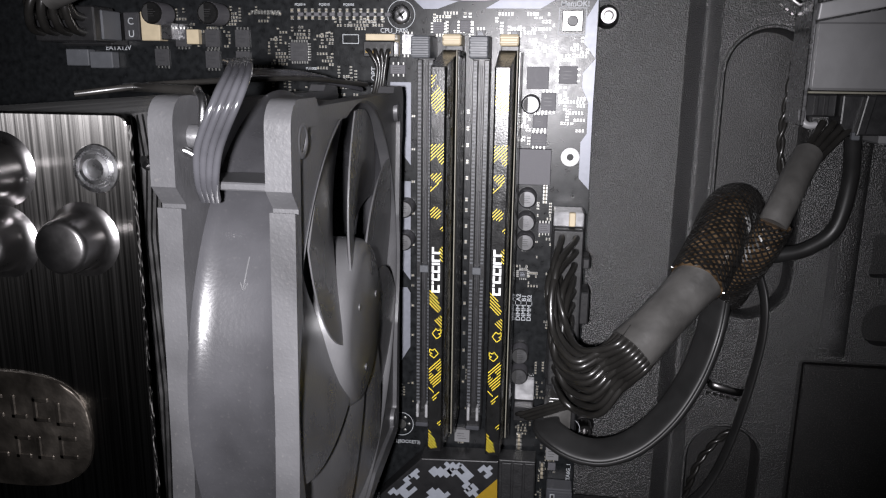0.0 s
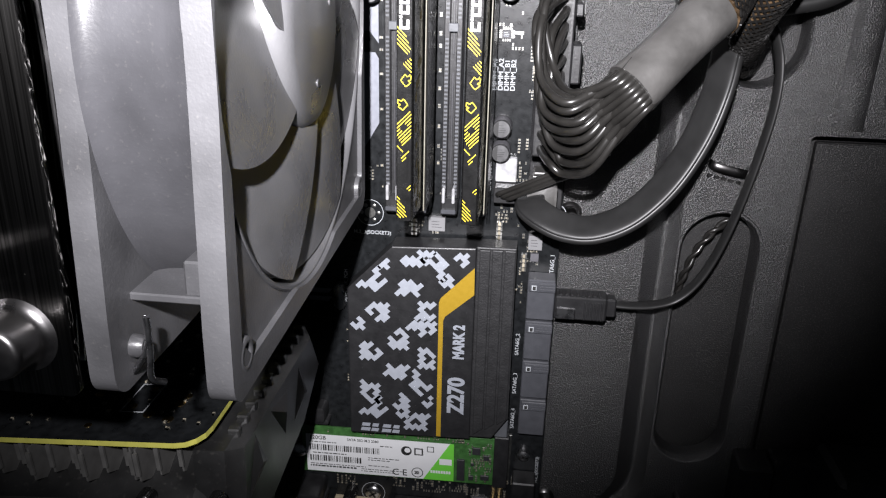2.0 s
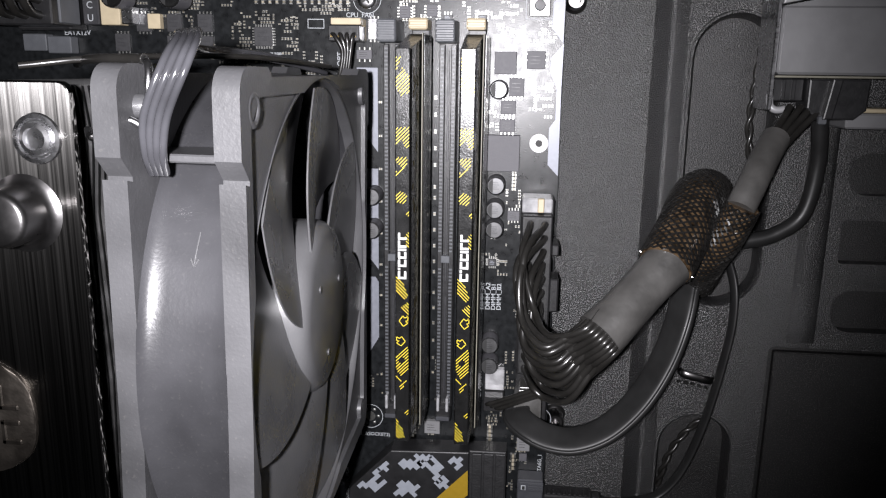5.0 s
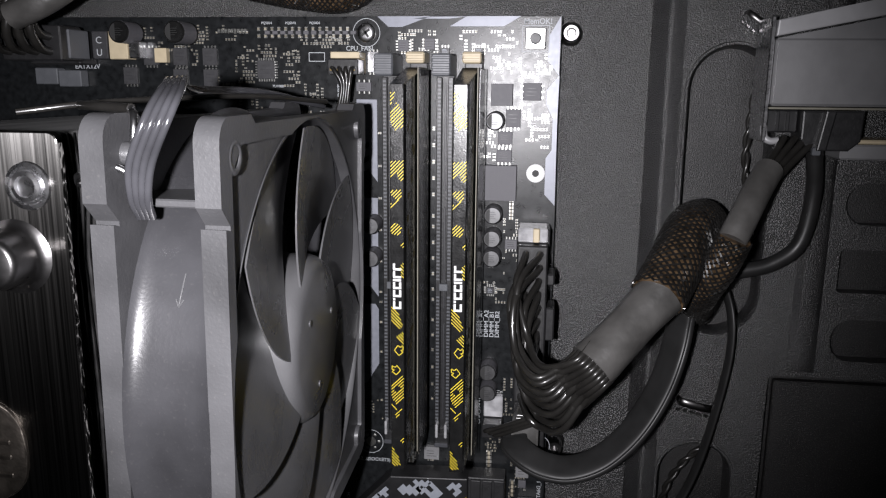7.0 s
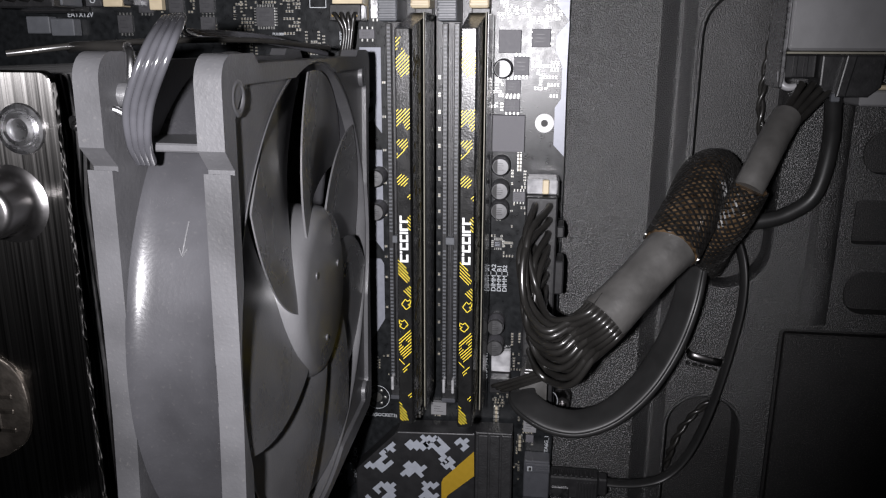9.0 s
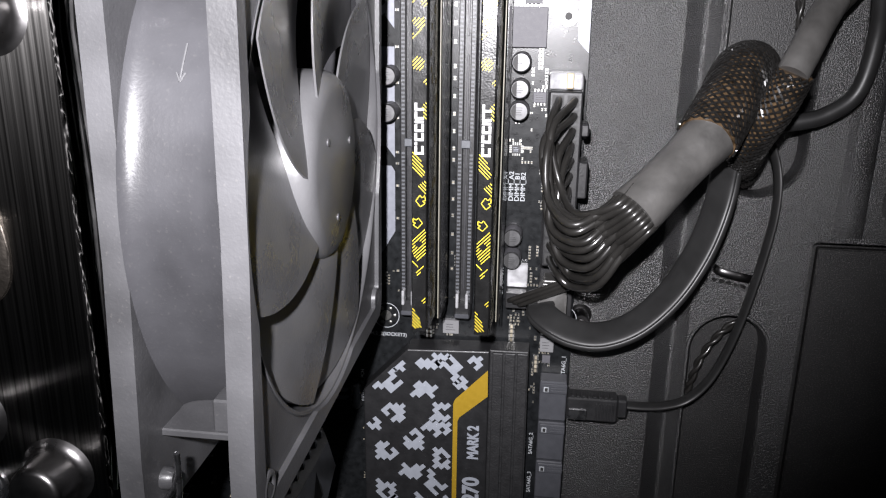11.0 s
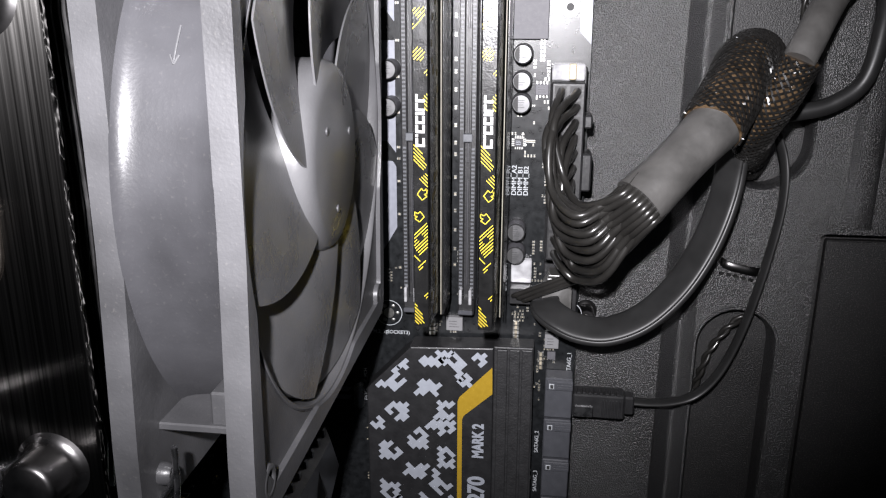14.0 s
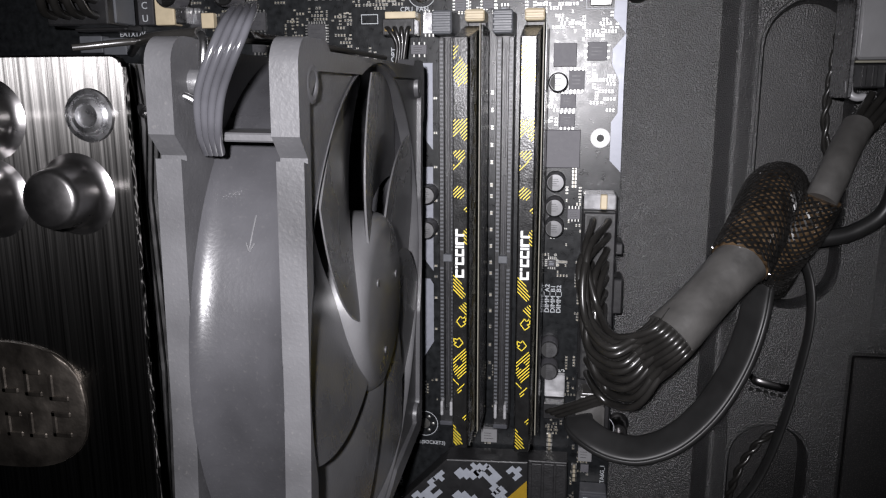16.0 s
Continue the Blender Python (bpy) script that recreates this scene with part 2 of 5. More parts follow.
M_CAMO = paint("grey_print", (0.30, 0.32, 0.36), 0.5, vary=0.06, scale=500)
M_PLATE = paint("brushed_nickel", (0.115, 0.112, 0.108), 0.36, metal=1.0, vary=0.6, scale=55, bump=0.25, bump_scale=160, stretch=(42, 1, 0.35), rough_vary=0.07)
M_PLATE.node_tree.nodes["Principled BSDF"].inputs["Anisotropic"].default_value = 0.97
grain_way = M_PLATE.node_tree.nodes.new("ShaderNodeCombineXYZ")
grain_way.inputs[0].default_value = 1.0
M_PLATE.node_tree.links.new(grain_way.outputs[0], M_PLATE.node_tree.nodes["Principled BSDF"].inputs["Tangent"])
M_KNOB = paint("black_nickel", (0.19, 0.185, 0.185), 0.30, metal=1.0, vary=0.15, scale=200)
M_BADGE = paint("bronzed_nickel", (0.13, 0.115, 0.10), 0.38, metal=1.0, vary=0.25, scale=220, bump=0.3, bump_scale=900)
M_FIN = paint("aluminium_fin", (0.30, 0.30, 0.30), 0.35, metal=1.0, vary=0.15, scale=200)
M_TIP = paint("dull_aluminium", (0.19, 0.187, 0.18), 0.38, metal=0.5, vary=0.2, scale=200)
M_WIRE = paint("glossy_black_wire", (0.017, 0.0162, 0.015), 0.32, vary=0.2, scale=200, coat=0.35)
M_CABLE = paint("satin_black_cable", (0.016, 0.016, 0.016), 0.42, spec=0.45, vary=0.15, scale=150, bump=0.1, bump_scale=700)
M_SHRINK = paint("heat_shrink", (0.07, 0.068, 0.065), 0.36, spec=1.0, vary=0.3, scale=120, bump=0.8, bump_scale=330)
M_BRAID = paint("nylon_braid", (0.012, 0.0115, 0.011), 0.18, vary=0.3, scale=400, spec=0.8)
M_CORE = paint("dark_wire_core", (0.075, 0.048, 0.026), 0.22, vary=1.0, scale=320, spec=0.9, bump=0.8, bump_scale=420)
M_GREEN = paint("green_solder_mask", (0.045, 0.13, 0.035), 0.35, vary=0.3, scale=600, bump=0.2, bump_scale=900)
M_LABEL = paint("white_label", (0.78, 0.79, 0.80), 0.5, vary=0.03, scale=200)
M_LIME = paint("lime_label", (0.16, 0.62, 0.06), 0.5, vary=0.04, scale=200)
M_INK = paint("black_ink", (0.02, 0.02, 0.02), 0.6)
M_GPU = paint("glossy_black_shroud", (0.020, 0.020, 0.020), 0.36, vary=0.35, scale=90, bump=0.12, bump_scale=600, dust_glint=0.1, spec=0.8, rough_vary=0.16)
M_EDGE = paint("card_edge", (0.50, 0.48, 0.10), 0.45, vary=0.12, scale=300)
M_CAN = paint("can_aluminium", (0.13, 0.13, 0.133), 0.42, metal=0.8, vary=0.12, scale=500)
M_HDD = paint("drive_metal", (0.21, 0.21, 0.215), 0.36, metal=0.1, vary=0.1, scale=80, bump=0.2, bump_scale=600)
M_CLEAR = paint("smoky_plastic", (0.36, 0.36, 0.37), 0.15, vary=0.3, scale=300)
M_RIBBON = paint("glossy_grey_wire", (0.045, 0.045, 0.05), 0.1, vary=0.25, scale=120, coat=0.5)
M_GREY_BADGE = paint("satin_grey_badge", (0.07, 0.068, 0.064), 0.45, vary=0.1, scale=200)
M_PAPER = paint("dusty_white_panel", (0.55, 0.54, 0.51), 0.6, vary=0.5, scale=160)
M_LID = paint("pale_drive_lid", (0.40, 0.40, 0.41), 0.4, metal=0.2, vary=0.1, scale=90, bump=0.1, bump_scale=600)


# ---- the case: pressed tray, its cut-outs and the closing panels ----
def oblong(u0, u1, v0, v1, n=14):
    r = (u1 - u0) / 2
    c = (u0 + u1) / 2
    pts = [(c + r * math.cos(math.pi * k / n), v1 - r + r * math.sin(math.pi * k / n)) for k in range(n + 1)]
    return pts + [(c - r * math.cos(math.pi * k / n), v0 + r - r * math.sin(math.pi * k / n)) for k in range(n + 1)]


def rounded(u0, u1, v0, v1, r, n=6):
    pts = []
    for cu, cv, a0 in ((u1 - r, v1 - r, 0), (u0 + r, v1 - r, 90), (u0 + r, v0 + r, 180), (u1 - r, v0 + r, 270)):
        pts += [(cu + r * math.cos(radians(a0 + 90 * k / n)), cv + r * math.sin(radians(a0 + 90 * k / n))) for k in range(n + 1)]
    return pts


def sheet(bm, loops, d, depth):
    """A sheet with holes; each hole's rim is turned back by depth."""
    edges = []
    for loop in loops:
        vs = [bm.verts.new((u, v, d)) for u, v in loop]
        es = [bm.edges.new((vs[k], vs[(k + 1) % len(vs)])) for k in range(len(vs))]
        edges += es
        back = [bm.verts.new((u, v, d - depth)) for u, v in loop]
        for k in range(len(vs)):
            bm.faces.new((vs[k], vs[(k + 1) % len(vs)], back[(k + 1) % len(vs)], back[k]))
    bmesh.ops.triangle_fill(bm, use_beauty=True, edges=edges)
    return bm


def groove_line(off, n=14):
    """The pressed groove's course at an offset from its inner rim, from the top down and round to the left."""
    x, v, r = 100.0, -108.0, 20.0
    pts = [(x + off, 215.0)] + [(x - r + (r + off) * math.cos(-math.pi / 2 * k / n), v + (r + off) * math.sin(-math.pi / 2 * k / n)) for k in range(n + 1)]
    return pts + [(-235.0, v - r - off)]


TRAY = -8.0
tray = thing("wall_tray", 60, -140, TRAY, "dark grey powder-coated steel tray with pressed groove", "case wall", kind="structure")
inner = groove_line(0)
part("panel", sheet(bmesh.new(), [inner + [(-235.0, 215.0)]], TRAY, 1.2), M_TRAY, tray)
bm = bmesh.new()
offs = [(0, 0), (0.8, -0.4), (6.4, -6.0), (7.2, -6.4), (8.0, -6.4), (8.6, -6.0), (11.4, -0.5), (12, 0)]
rows = [[bm.verts.new((u, v, TRAY + h)) for u, v in groove_line(o)] for o, h in offs]
for a, b in zip(rows, rows[1:]):
    for k in range(len(a) - 1):
        bm.faces.new((a[k], a[k + 1], b[k + 1], b[k]))
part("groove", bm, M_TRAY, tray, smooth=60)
outer = groove_line(12)
loops = [outer + [(-235.0, -245.0), (275.0, -245.0), (275.0, 215.0)],
         oblong(112.8, 145.7, 47.8, 155.2), oblong(111.8, 141.5, -102, 6),
         rounded(150.6, 268, -238, 34, 2), rounded(171, 240, 92, 107, 7),
         rounded(171, 240, 67, 83, 1.5), rounded(171, 240, 41, 57, 7)]
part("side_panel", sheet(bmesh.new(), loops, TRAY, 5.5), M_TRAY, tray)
for a in ((115, 143.5, 50, 153), (113.8, 139.5, -100, 4)):
    bm = bmesh.new()
    rows = []
    for o, h in ((2.2, 0), (2.0, 0.35), (1.2, 0.35), (0.6, -0.4), (0.0, -4.0), (0.0, -9.0)):
        rows.append([bm.verts.new((u, v, TRAY + h)) for u, v in oblong(a[0] - o, a[1] + o, a[2] - o, a[3] + o)])
    for p, q in zip(rows, rows[1:]):
        for k in range(len(p)):
            bm.faces.new((p[k], p[(k + 1) % len(p)], q[(k + 1) % len(p)], q[k]))
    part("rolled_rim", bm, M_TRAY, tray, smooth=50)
bm = bmesh.new()
rv = [(156.5, 0), (158.5, 2.6), (163.5, 2.6), (166.5, 0)]
cols = [[bm.verts.new((u, v, TRAY + h + 0.05)) for u, h in rv] for v in (214, 60, 44)]
cols.append([bm.verts.new((u, 36, TRAY + 0.05)) for u, h in rv])
for a, b in zip(cols, cols[1:]):
    for k in range(3):
        bm.faces.new((a[k], a[k + 1], b[k + 1], b[k]))
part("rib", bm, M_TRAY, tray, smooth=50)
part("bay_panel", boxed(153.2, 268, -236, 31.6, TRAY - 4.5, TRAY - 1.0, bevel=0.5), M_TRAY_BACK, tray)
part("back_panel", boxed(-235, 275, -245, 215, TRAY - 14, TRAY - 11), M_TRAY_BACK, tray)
for name, b in (("wall_top", (-235, 275, 215, 218, -17, 180)), ("wall_rear", (-238, -235, -245, 215, -17, 180)),
                ("wall_front", (275, 278, -245, 215, -17, 180))):
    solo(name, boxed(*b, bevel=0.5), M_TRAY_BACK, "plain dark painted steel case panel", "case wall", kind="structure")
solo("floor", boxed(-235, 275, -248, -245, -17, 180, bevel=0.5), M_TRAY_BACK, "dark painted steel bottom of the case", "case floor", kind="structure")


def standoff(u, v):
    ob = thing("standoff", u, v, TRAY, "empty black threaded stand-off on the tray", "standoff", "stand-offs of the tray")
    bm = bmesh.new()
    lathe(bm, [(4.2, TRAY), (3.6, TRAY + 0.8), (3.1, TRAY + 1.2), (3.0, -0.6), (2.6, -0.1), (1.7, -0.1), (1.5, -0.6), (1.4, -4)], u, v, 24)
    part("post", bm, M_KNOB, ob, smooth=40)
    return ob


for u, v in ((72.3, 157.4), (72.3, 1.8), (71.8, -125.0)):
    standoff(u, v)


def tie_hook(u, v, turn, w=13, h=6):
    ob = thing("tie_hook", u, v, TRAY, "small black bent steel cable tie loop", "tie hook", "tie hooks of the tray")
    m = BOARD @ Matrix.Translation((u, v, TRAY)) @ Matrix.Rotation(radians(turn), 4, "Z")
    bm = bmesh.new()
    tube(bm, [(-w / 2, 0, -0.5), (-w / 2 + 1, 0, 3.4), (0, 0, 4.4), (w / 2 - 1, 0, 3.4), (w / 2, 0, -0.5)], h / 4, n=8, flat=0.35, up=(0, 0, 1))
    part("loop", bm, M_KNOB, ob, m=m, smooth=50)
    bm = bmesh.new()
    for k in range(5):
        box(bm, -w / 2 + k * w / 5 + 0.5, -w / 2 + (k + 0.6) * w / 5 + 0.5, -h / 2 - 1.6, -h / 2 - 0.6, 0, 1.2, bevel=0.15)
    part("teeth", bm, M_KNOB, ob, m=m)
    return ob


tie_hook(124.8, 21.6, -12)
tie_hook(127.5, -119.5, -45, 8, 5)
tie_hook(136, 161, -38, 12, 4)

# ---- the motherboard ----
board = thing("motherboard", -53, -142, 0, "black printed circuit board with grey and yellow trim", "motherboard")
BR = 69.0
part("circuit_board", prism(bmesh.new(), [(-175, -142), (BR, -142), (BR, 96), (BR - 0.5, 128), (BR, 163), (-175, 163)], -1.6, 0, bevel=0.15), M_PCB, board)


def print_area(pts, material=M_SILVER_INK, name="printed_trim"):
    part(name, prism(bmesh.new(), pts, -0.2, 0.03), material, board)


print_area([(4, 163), (23, 163), (13, 159.4), (8, 159.4)])
print_area([(36, 163), (55, 163), (49, 159.6), (30, 159.6)])
print_area([(23, 162.9), (36, 162.9), (30, 162.2), (17, 162.2)])
print_area([(68.6, 163), (68.6, 143), (64.6, 148), (64.6, 156)])
print_area([(68.8, 143), (68.6, 128), (68.8, 97), (65, 101), (65, 114), (67, 117), (67, 128), (64.6, 133), (64.6, 138)])
for v0, v1 in ((134, 104), (98, 60)):
    print_area([(-4, v0), (3.6, v0), (3.6, v1), (0.5, v1 + 4), (-4, v1 + 4)])
print_area([(-4, 57), (2.4, 57), (3.6, 55), (3.6, 33), (-1.4, 24.5), (-4, 24.5)])
for k in range(3):
    print_area([(-4, 116 - 5 * k), (0.5, 119 - 5 * k), (0.5, 117 - 5 * k), (-4, 114 - 5 * k)], M_PCB)
for k in range(2):
    print_area([(-24, -31.5 - 3.4 * k), (-15, -31.5 - 3.4 * k), (-16.5, -33.4 - 3.4 * k), (-24, -33.4 - 3.4 * k)])


def screw(u, v, parent, ring=5.0, r=3.4, head=1.6):
    bm = bmesh.new()
    lathe(bm, [(r, 0.05), (r, head * 0.5), (r * 0.86, head * 0.85), (r * 0.5, head), (0.3, head * 1.02)], u, v, 24)
    ob = part("screw", bm, M_STEEL, parent, smooth=40)
    bm = bmesh.new()
    for a in (35, 125):
        m = Matrix.Translation((u, v, 0)) @ Matrix.Rotation(radians(a), 4, "Z")
        geo = box(bmesh.new(), -r * 0.55, r * 0.55, -r * 0.13, r * 0.13, head * 0.9, head * 1.06)
        geo.transform(m)
        me = bpy.data.meshes.new("slot")
        geo.to_mesh(me)
        geo.free()
        bm.from_mesh(me)
        bpy.data.meshes.remove(me)
    part("cross_slot", bm, M_INK, ob)
    if ring:
        ring_print(u, v, ring, parent)
    return ob


def ring_print(u, v, r, parent, w=0.22, material=None):
    bm = bmesh.new()
    n = 40
    a = [[bm.verts.new((u + q * math.cos(6.2832 * k / n), v + q * math.sin(6.2832 * k / n), 0.03)) for k in range(n)] for q in (r - w, r)]
    for k in range(n):
        bm.faces.new((a[0][k], a[0][(k + 1) % n], a[1][(k + 1) % n], a[1][k]))
    part("ring_print", bm, material or M_SILK, parent)


screw(0, 157.4, board)
screw(0, -124.6, board)
screw(61.6, -98.2, board, ring=0, r=2.6, head=3.0)
# open mounting hole with its pads
ring_print(0, 0, 5.0, board)
bm = lathe(bmesh.new(), [(2.0, 0.03), (2.0, 0.05)], 0, 0, 20)
for k in range(6):
    lathe(bm, [(0.75, 0.02), (0.7, 0.25), (0.3, 0.4)], 3.1 * math.cos(k * 1.047), 3.1 * math.sin(k * 1.047), 10)
part("pads", bm, M_TIN, board, smooth=40)
# silver mounting point beside the power socket
bm = lathe(bmesh.new(), [(3.3, 0.02), (3.3, 0.5), (2.9, 0.7), (1.2, 0.7), (1.0, 0.3), (0.5, 0.2)], 61.6, 108.6, 28)
insert = part("threaded_insert", bm, M_WHITE, board, "white threaded mounting insert", smooth=40)
part("hole", lathe(bmesh.new(), [(1.25, 0.5), (1.25, 0.76), (0.9, 0.78)], 61.6, 108.6, 16), M_INK, insert)
ring_print(71 - 5.0, 3.0, 4.6, board)

# silkscreen words that can be read
for body, size, u, v, turn in (("CPU_FAN", 2.3, -7.6, 151.2, 0), ("CPU_OPT", 2.6, -9.2, 128.0, 90), ("EATX12V", 2.5, -113.2, 144.3, 0),
                               ("M.2_2(SOCKET3)", 1.9, -6.2, -8.2, 0), ("HEATSINK_PCH", 1.9, -9.0, -36.5, 90), ("CHA_FAN1", 2.2, 43.4, 10.5, 90),
                               ("SATA6G_1", 2.1, 67.6, -21.5, 90), ("SATA6G_2", 2.0, 56.9, -54, 90), ("SATA6G_3", 2.0, 56.9, -71, 90), ("SATA6G_4", 2.0, 56.9, -87, 90),
                               ("PQ5014", 1.2, -39, 160.4, 0), ("PQ5010", 1.2, -30, 160.4, 0), ("PQ5005", 1.2, -21, 160.4, 0), ("PU1000", 1.3, -35.5, 138.0, 0),
                               ("CHA_FAN2", 1.9, 57.5, -112.5, 0), ("M.2_1(SOCKET3)", 1.7, 67.8, -112, 90)):
    letters(body, size, u, v, 0.05, M_SILK, board, turn, bold=0.02)
for k, body in enumerate(("DIMM_A1", "DIMM_A2", "DIMM_B1", "DIMM_B2")):
    letters(body, 2.25, 43.7 + 2.05 * k, 46.0, 0.05, M_SILK, board, 90, bold=0.03, squeeze=1.12)
letters("MemOK!", 2.6, 55.9, 162.5 - 2.1, 0.05, M_SILK, board, bold=0.05, squeeze=1.0)
for u0, u1, v0, v1 in ((55.4, 64.9, 150.9, 159.95), (-21.5, -15.5, 147.3, 150.55)):
    bm = bmesh.new()
    for a in ((u0, u1, v1 - 0.25, v1), (u0, u1, v0, v0 + 0.25), (u0, u0 + 0.25, v0 + 0.25, v1 - 0.25), (u1 - 0.25, u1, v0 + 0.25, v1 - 0.25)):
        box(bm, *a, 0.01, 0.05)
    part("outline_print", bm, M_SILK, board)

# push button
btn = part("push_button", boxed(56.6, 63.6, 151.8, 158.9, 0, 2.6, bevel=0.3), M_TIN, board, "square silver push button")
part("plunger", lathe(bmesh.new(), [(1.9, 2.5), (1.9, 4.2), (1.6, 4.5)], 60.1, 155.3, 20), M_CHIP_DARK, btn, smooth=40)

# small parts soldered in rows: bodies and their end caps
smd, caps_end = bmesh.new(), bmesh.new()


def chip_part(u, v, w=1.0, h=0.5, t=0.5, upright=False):
    if upright:
        w, h = h, w
    for bmx, a in ((smd, (u - w / 2, u + w / 2, v - h / 2, v + h / 2)),):
        quick_box(bmx, *a, 0.02, t)
    e = 0.28 * (h if upright else w)
    for s in (-1, 1):
        if upright:
            quick_box(caps_end, u - w / 2 - .04, u + w / 2 + .04, v + s * (h / 2 - e / 2) - e / 2, v + s * (h / 2 - e / 2) + e / 2, 0.02, t + .04)
        else:
            quick_box(caps_end, u + s * (w / 2 - e / 2) - e / 2, u + s * (w / 2 - e / 2) + e / 2, v - h / 2 - .04, v + h / 2 + .04, 0.02, t + .04)


def quick_box(bmx, u0, u1, v0, v1, d0, d1):
    p = [bmx.verts.new(c) for c in ((u0, v0, d0), (u1, v0, d0), (u1, v1, d0), (u0, v1, d0), (u0, v0, d1), (u1, v0, d1), (u1, v1, d1), (u0, v1, d1))]
    for q in ((4, 5, 6, 7), (0, 1, 5, 4), (1, 2, 6, 5), (2, 3, 7, 6), (3, 0, 4, 7)):
        bmx.faces.new([p[i] for i in q])


def field(u0, u1, v0, v1, n, upright=None, size=1.0):
    """n small parts scattered in rows over a patch, none on another."""
    taken = []
    n = round(1.35 * n)
    for _ in range(n * 8):
        if len(taken) >= n:
            break
        u = u0 + round(rng.random() * (u1 - u0) / 0.9) * 0.9
        v = v0 + round(rng.random() * (v1 - v0) / 1.25) * 1.25
        if any(abs(u - a) < 1.05 * size and abs(v - b) < 0.95 * size for a, b in taken):
            continue
        up = rng.random() < 0.6 if upright is None else upright
        for k in range(rng.choice((1, 2, 3, 4, 5))):
            a, b = (u + 1.08 * k, v) if up else (u, v + 1.08 * k)
            if a > u1 or b > v1:
                break
            taken.append((a, b))
            chip_part(a, b, 0.9 * size, 0.46 * size, 0.4 * size, up)


def row(u, v, du, dv, n, size=1.0, upright=False):
    for k in range(n):
        chip_part(u + du * k, v + dv * k, 1.1 * size, 0.62 * size, 0.45 * size, upright)


for a in ((-50, -42.4, 138.6, 153, 30), (-41, -33, 149.2, 153, 14), (-31.7, -24.8, 137.4, 151.7, 30), (-84.9, -80.5, 154.3, 160, 7), (-65.8, -60.5, 153.8, 160, 9), (-78, -76, 146, 152, 5), (-66, -64, 146, 152, 5), (-23, -15.7, 134.5, 139.2, 12), (-24, -8, 153.6, 156, 16), (-48, -16, 128, 136, 30), (-20, -6, 152.5, 157, 14), (12, 26, 150.5, 158.5, 34),
          (34, 54, 144, 158.5, 62), (54, 66, 140, 150, 26), (58, 66, 118, 131, 26), (43, 47, 113, 124, 12), (56, 60, 128, 133, 8), (50, 56, 77, 92, 14),
          (44, 52, 60, 75, 18), (55, 57.5, 40, 78, 16), (48, 56, 14, 32, 26), (44, 54, -4, 9, 22), (56, 62, -16, -4, 22), (54.6, 56.8, -34, -14, 8),
          (-9.5, -7.5, -72, -48, 22), (-6, 6, 9, 22, 8), (14, 17.5, -4, 3, 6), (25, 27.5, 5, 32, 5), (-16, -7, -121, -117, 16), (8, 46, -121, -115.5, 60),
          (40, 54, -133, -121, 40), (55, 60, -130, -104, 14), (-66, -44, 155, 160, 20), (-85, -66, 150, 154, 12), (-58, -48, 134, 142, 16), (16, 26, -6, -2, 10)):
    field(*a)
for v0 in (60, 64, 70, 76, 82, 88, 92, 100, 106, 112, 118, 124, 40, 46, 52, 33, 26, 20):
    chip_part(24.6, v0, 1.3, 0.8, 0.5, True)
    chip_part(34.9, v0 + 2, 1.2, 0.7, 0.5, True)
    if v0 % 4 == 0:
        chip_part(4.6, v0 - 2, 1.2, 0.7, 0.5, False)
row(-40, 158.7, 2.55, 0, 14, 1.3, True)
row(-40, 156.2, 2.55, 0, 14, 1.3, True)
row(53.3, 92, 0, 1.3, 10, 1.35)
for u, v in ((16.4, -1.6), (47.2, -1.2), (56.6, -13)):
    row(u, v, 0, -1.75, 4, 1.9)
part("component_scatter", smd, M_CERAMIC, board, "tiny tan ceramic components", kind="stuff")
part("solder", caps_end, M_TIN, board, kind="stuff")


def package(u, v, w, h, t=1.0, legs=0, sides="uv", material=M_CHIP, name="chip", mark=True):
    ob = block(name, u, v, 0.05, w, h, t, material, board, 0.15)
    if legs:
        bm = bmesh.new()
        for s in (-1, 1):
            for k in range(legs):
                q = (k + 0.5) / legs - 0.5
                if "u" in sides:
                    quick_box(bm, u + q * w - 0.2, u + q * w + 0.2, min(v + s * h / 2, v + s * (h / 2 + 0.9)), max(v + s * h / 2, v + s * (h / 2 + 0.9)), 0.02, 0.3)
                if "v" in sides:
                    quick_box(bm, min(u + s * w / 2, u + s * (w / 2 + 0.9)), max(u + s * w / 2, u + s * (w / 2 + 0.9)), v + q * h - 0.2, v + q * h + 0.2, 0.02, 0.3)
        part("leads", bm, M_TIN, ob)
    if mark:
        bm = bmesh.new()
        for k in range(3):
            quick_box(bm, u - w * 0.32, u + w * (0.1 + 0.2 * rng.random()), v + h * (0.2 - 0.2 * k) - 0.09, v + h * (0.2 - 0.2 * k) + 0.09, t, t + 0.07)
        part("marking", bm, M_CAMO if material is M_CHIP_DARK else M_CHIP_DARK, ob)
    return ob


package(49.2, 105.0, 11.4, 12.8, 3.0, material=M_CHIP, name="inductor", mark=False)
package(49.0, 136.2, 7.6, 7.6, 2.6, material=M_CHIP, name="inductor", mark=False)
package(59.5, 137.3, 6.4, 6.0, 1.6, 3, "v")
for u, v, w, h in ((53.1, 128.0, 5.2, 6.4), (50.4, 121.0, 5.2, 4.8), (50.2, 114.6, 5.4, 4.6)):
    package(u, v, w, h, 1.0, 4, "u")
package(53.5, 82.3, 4.4, 3.6, 1.0, 4, "u")
package(46.3, 64.5, 3.0, 2.8, 0.9, 4, "uv", M_CHIP_DARK)
package(-2.4, 15.0, 4.6, 5.6, 1.2, 4, "v", M_CHIP_DARK)
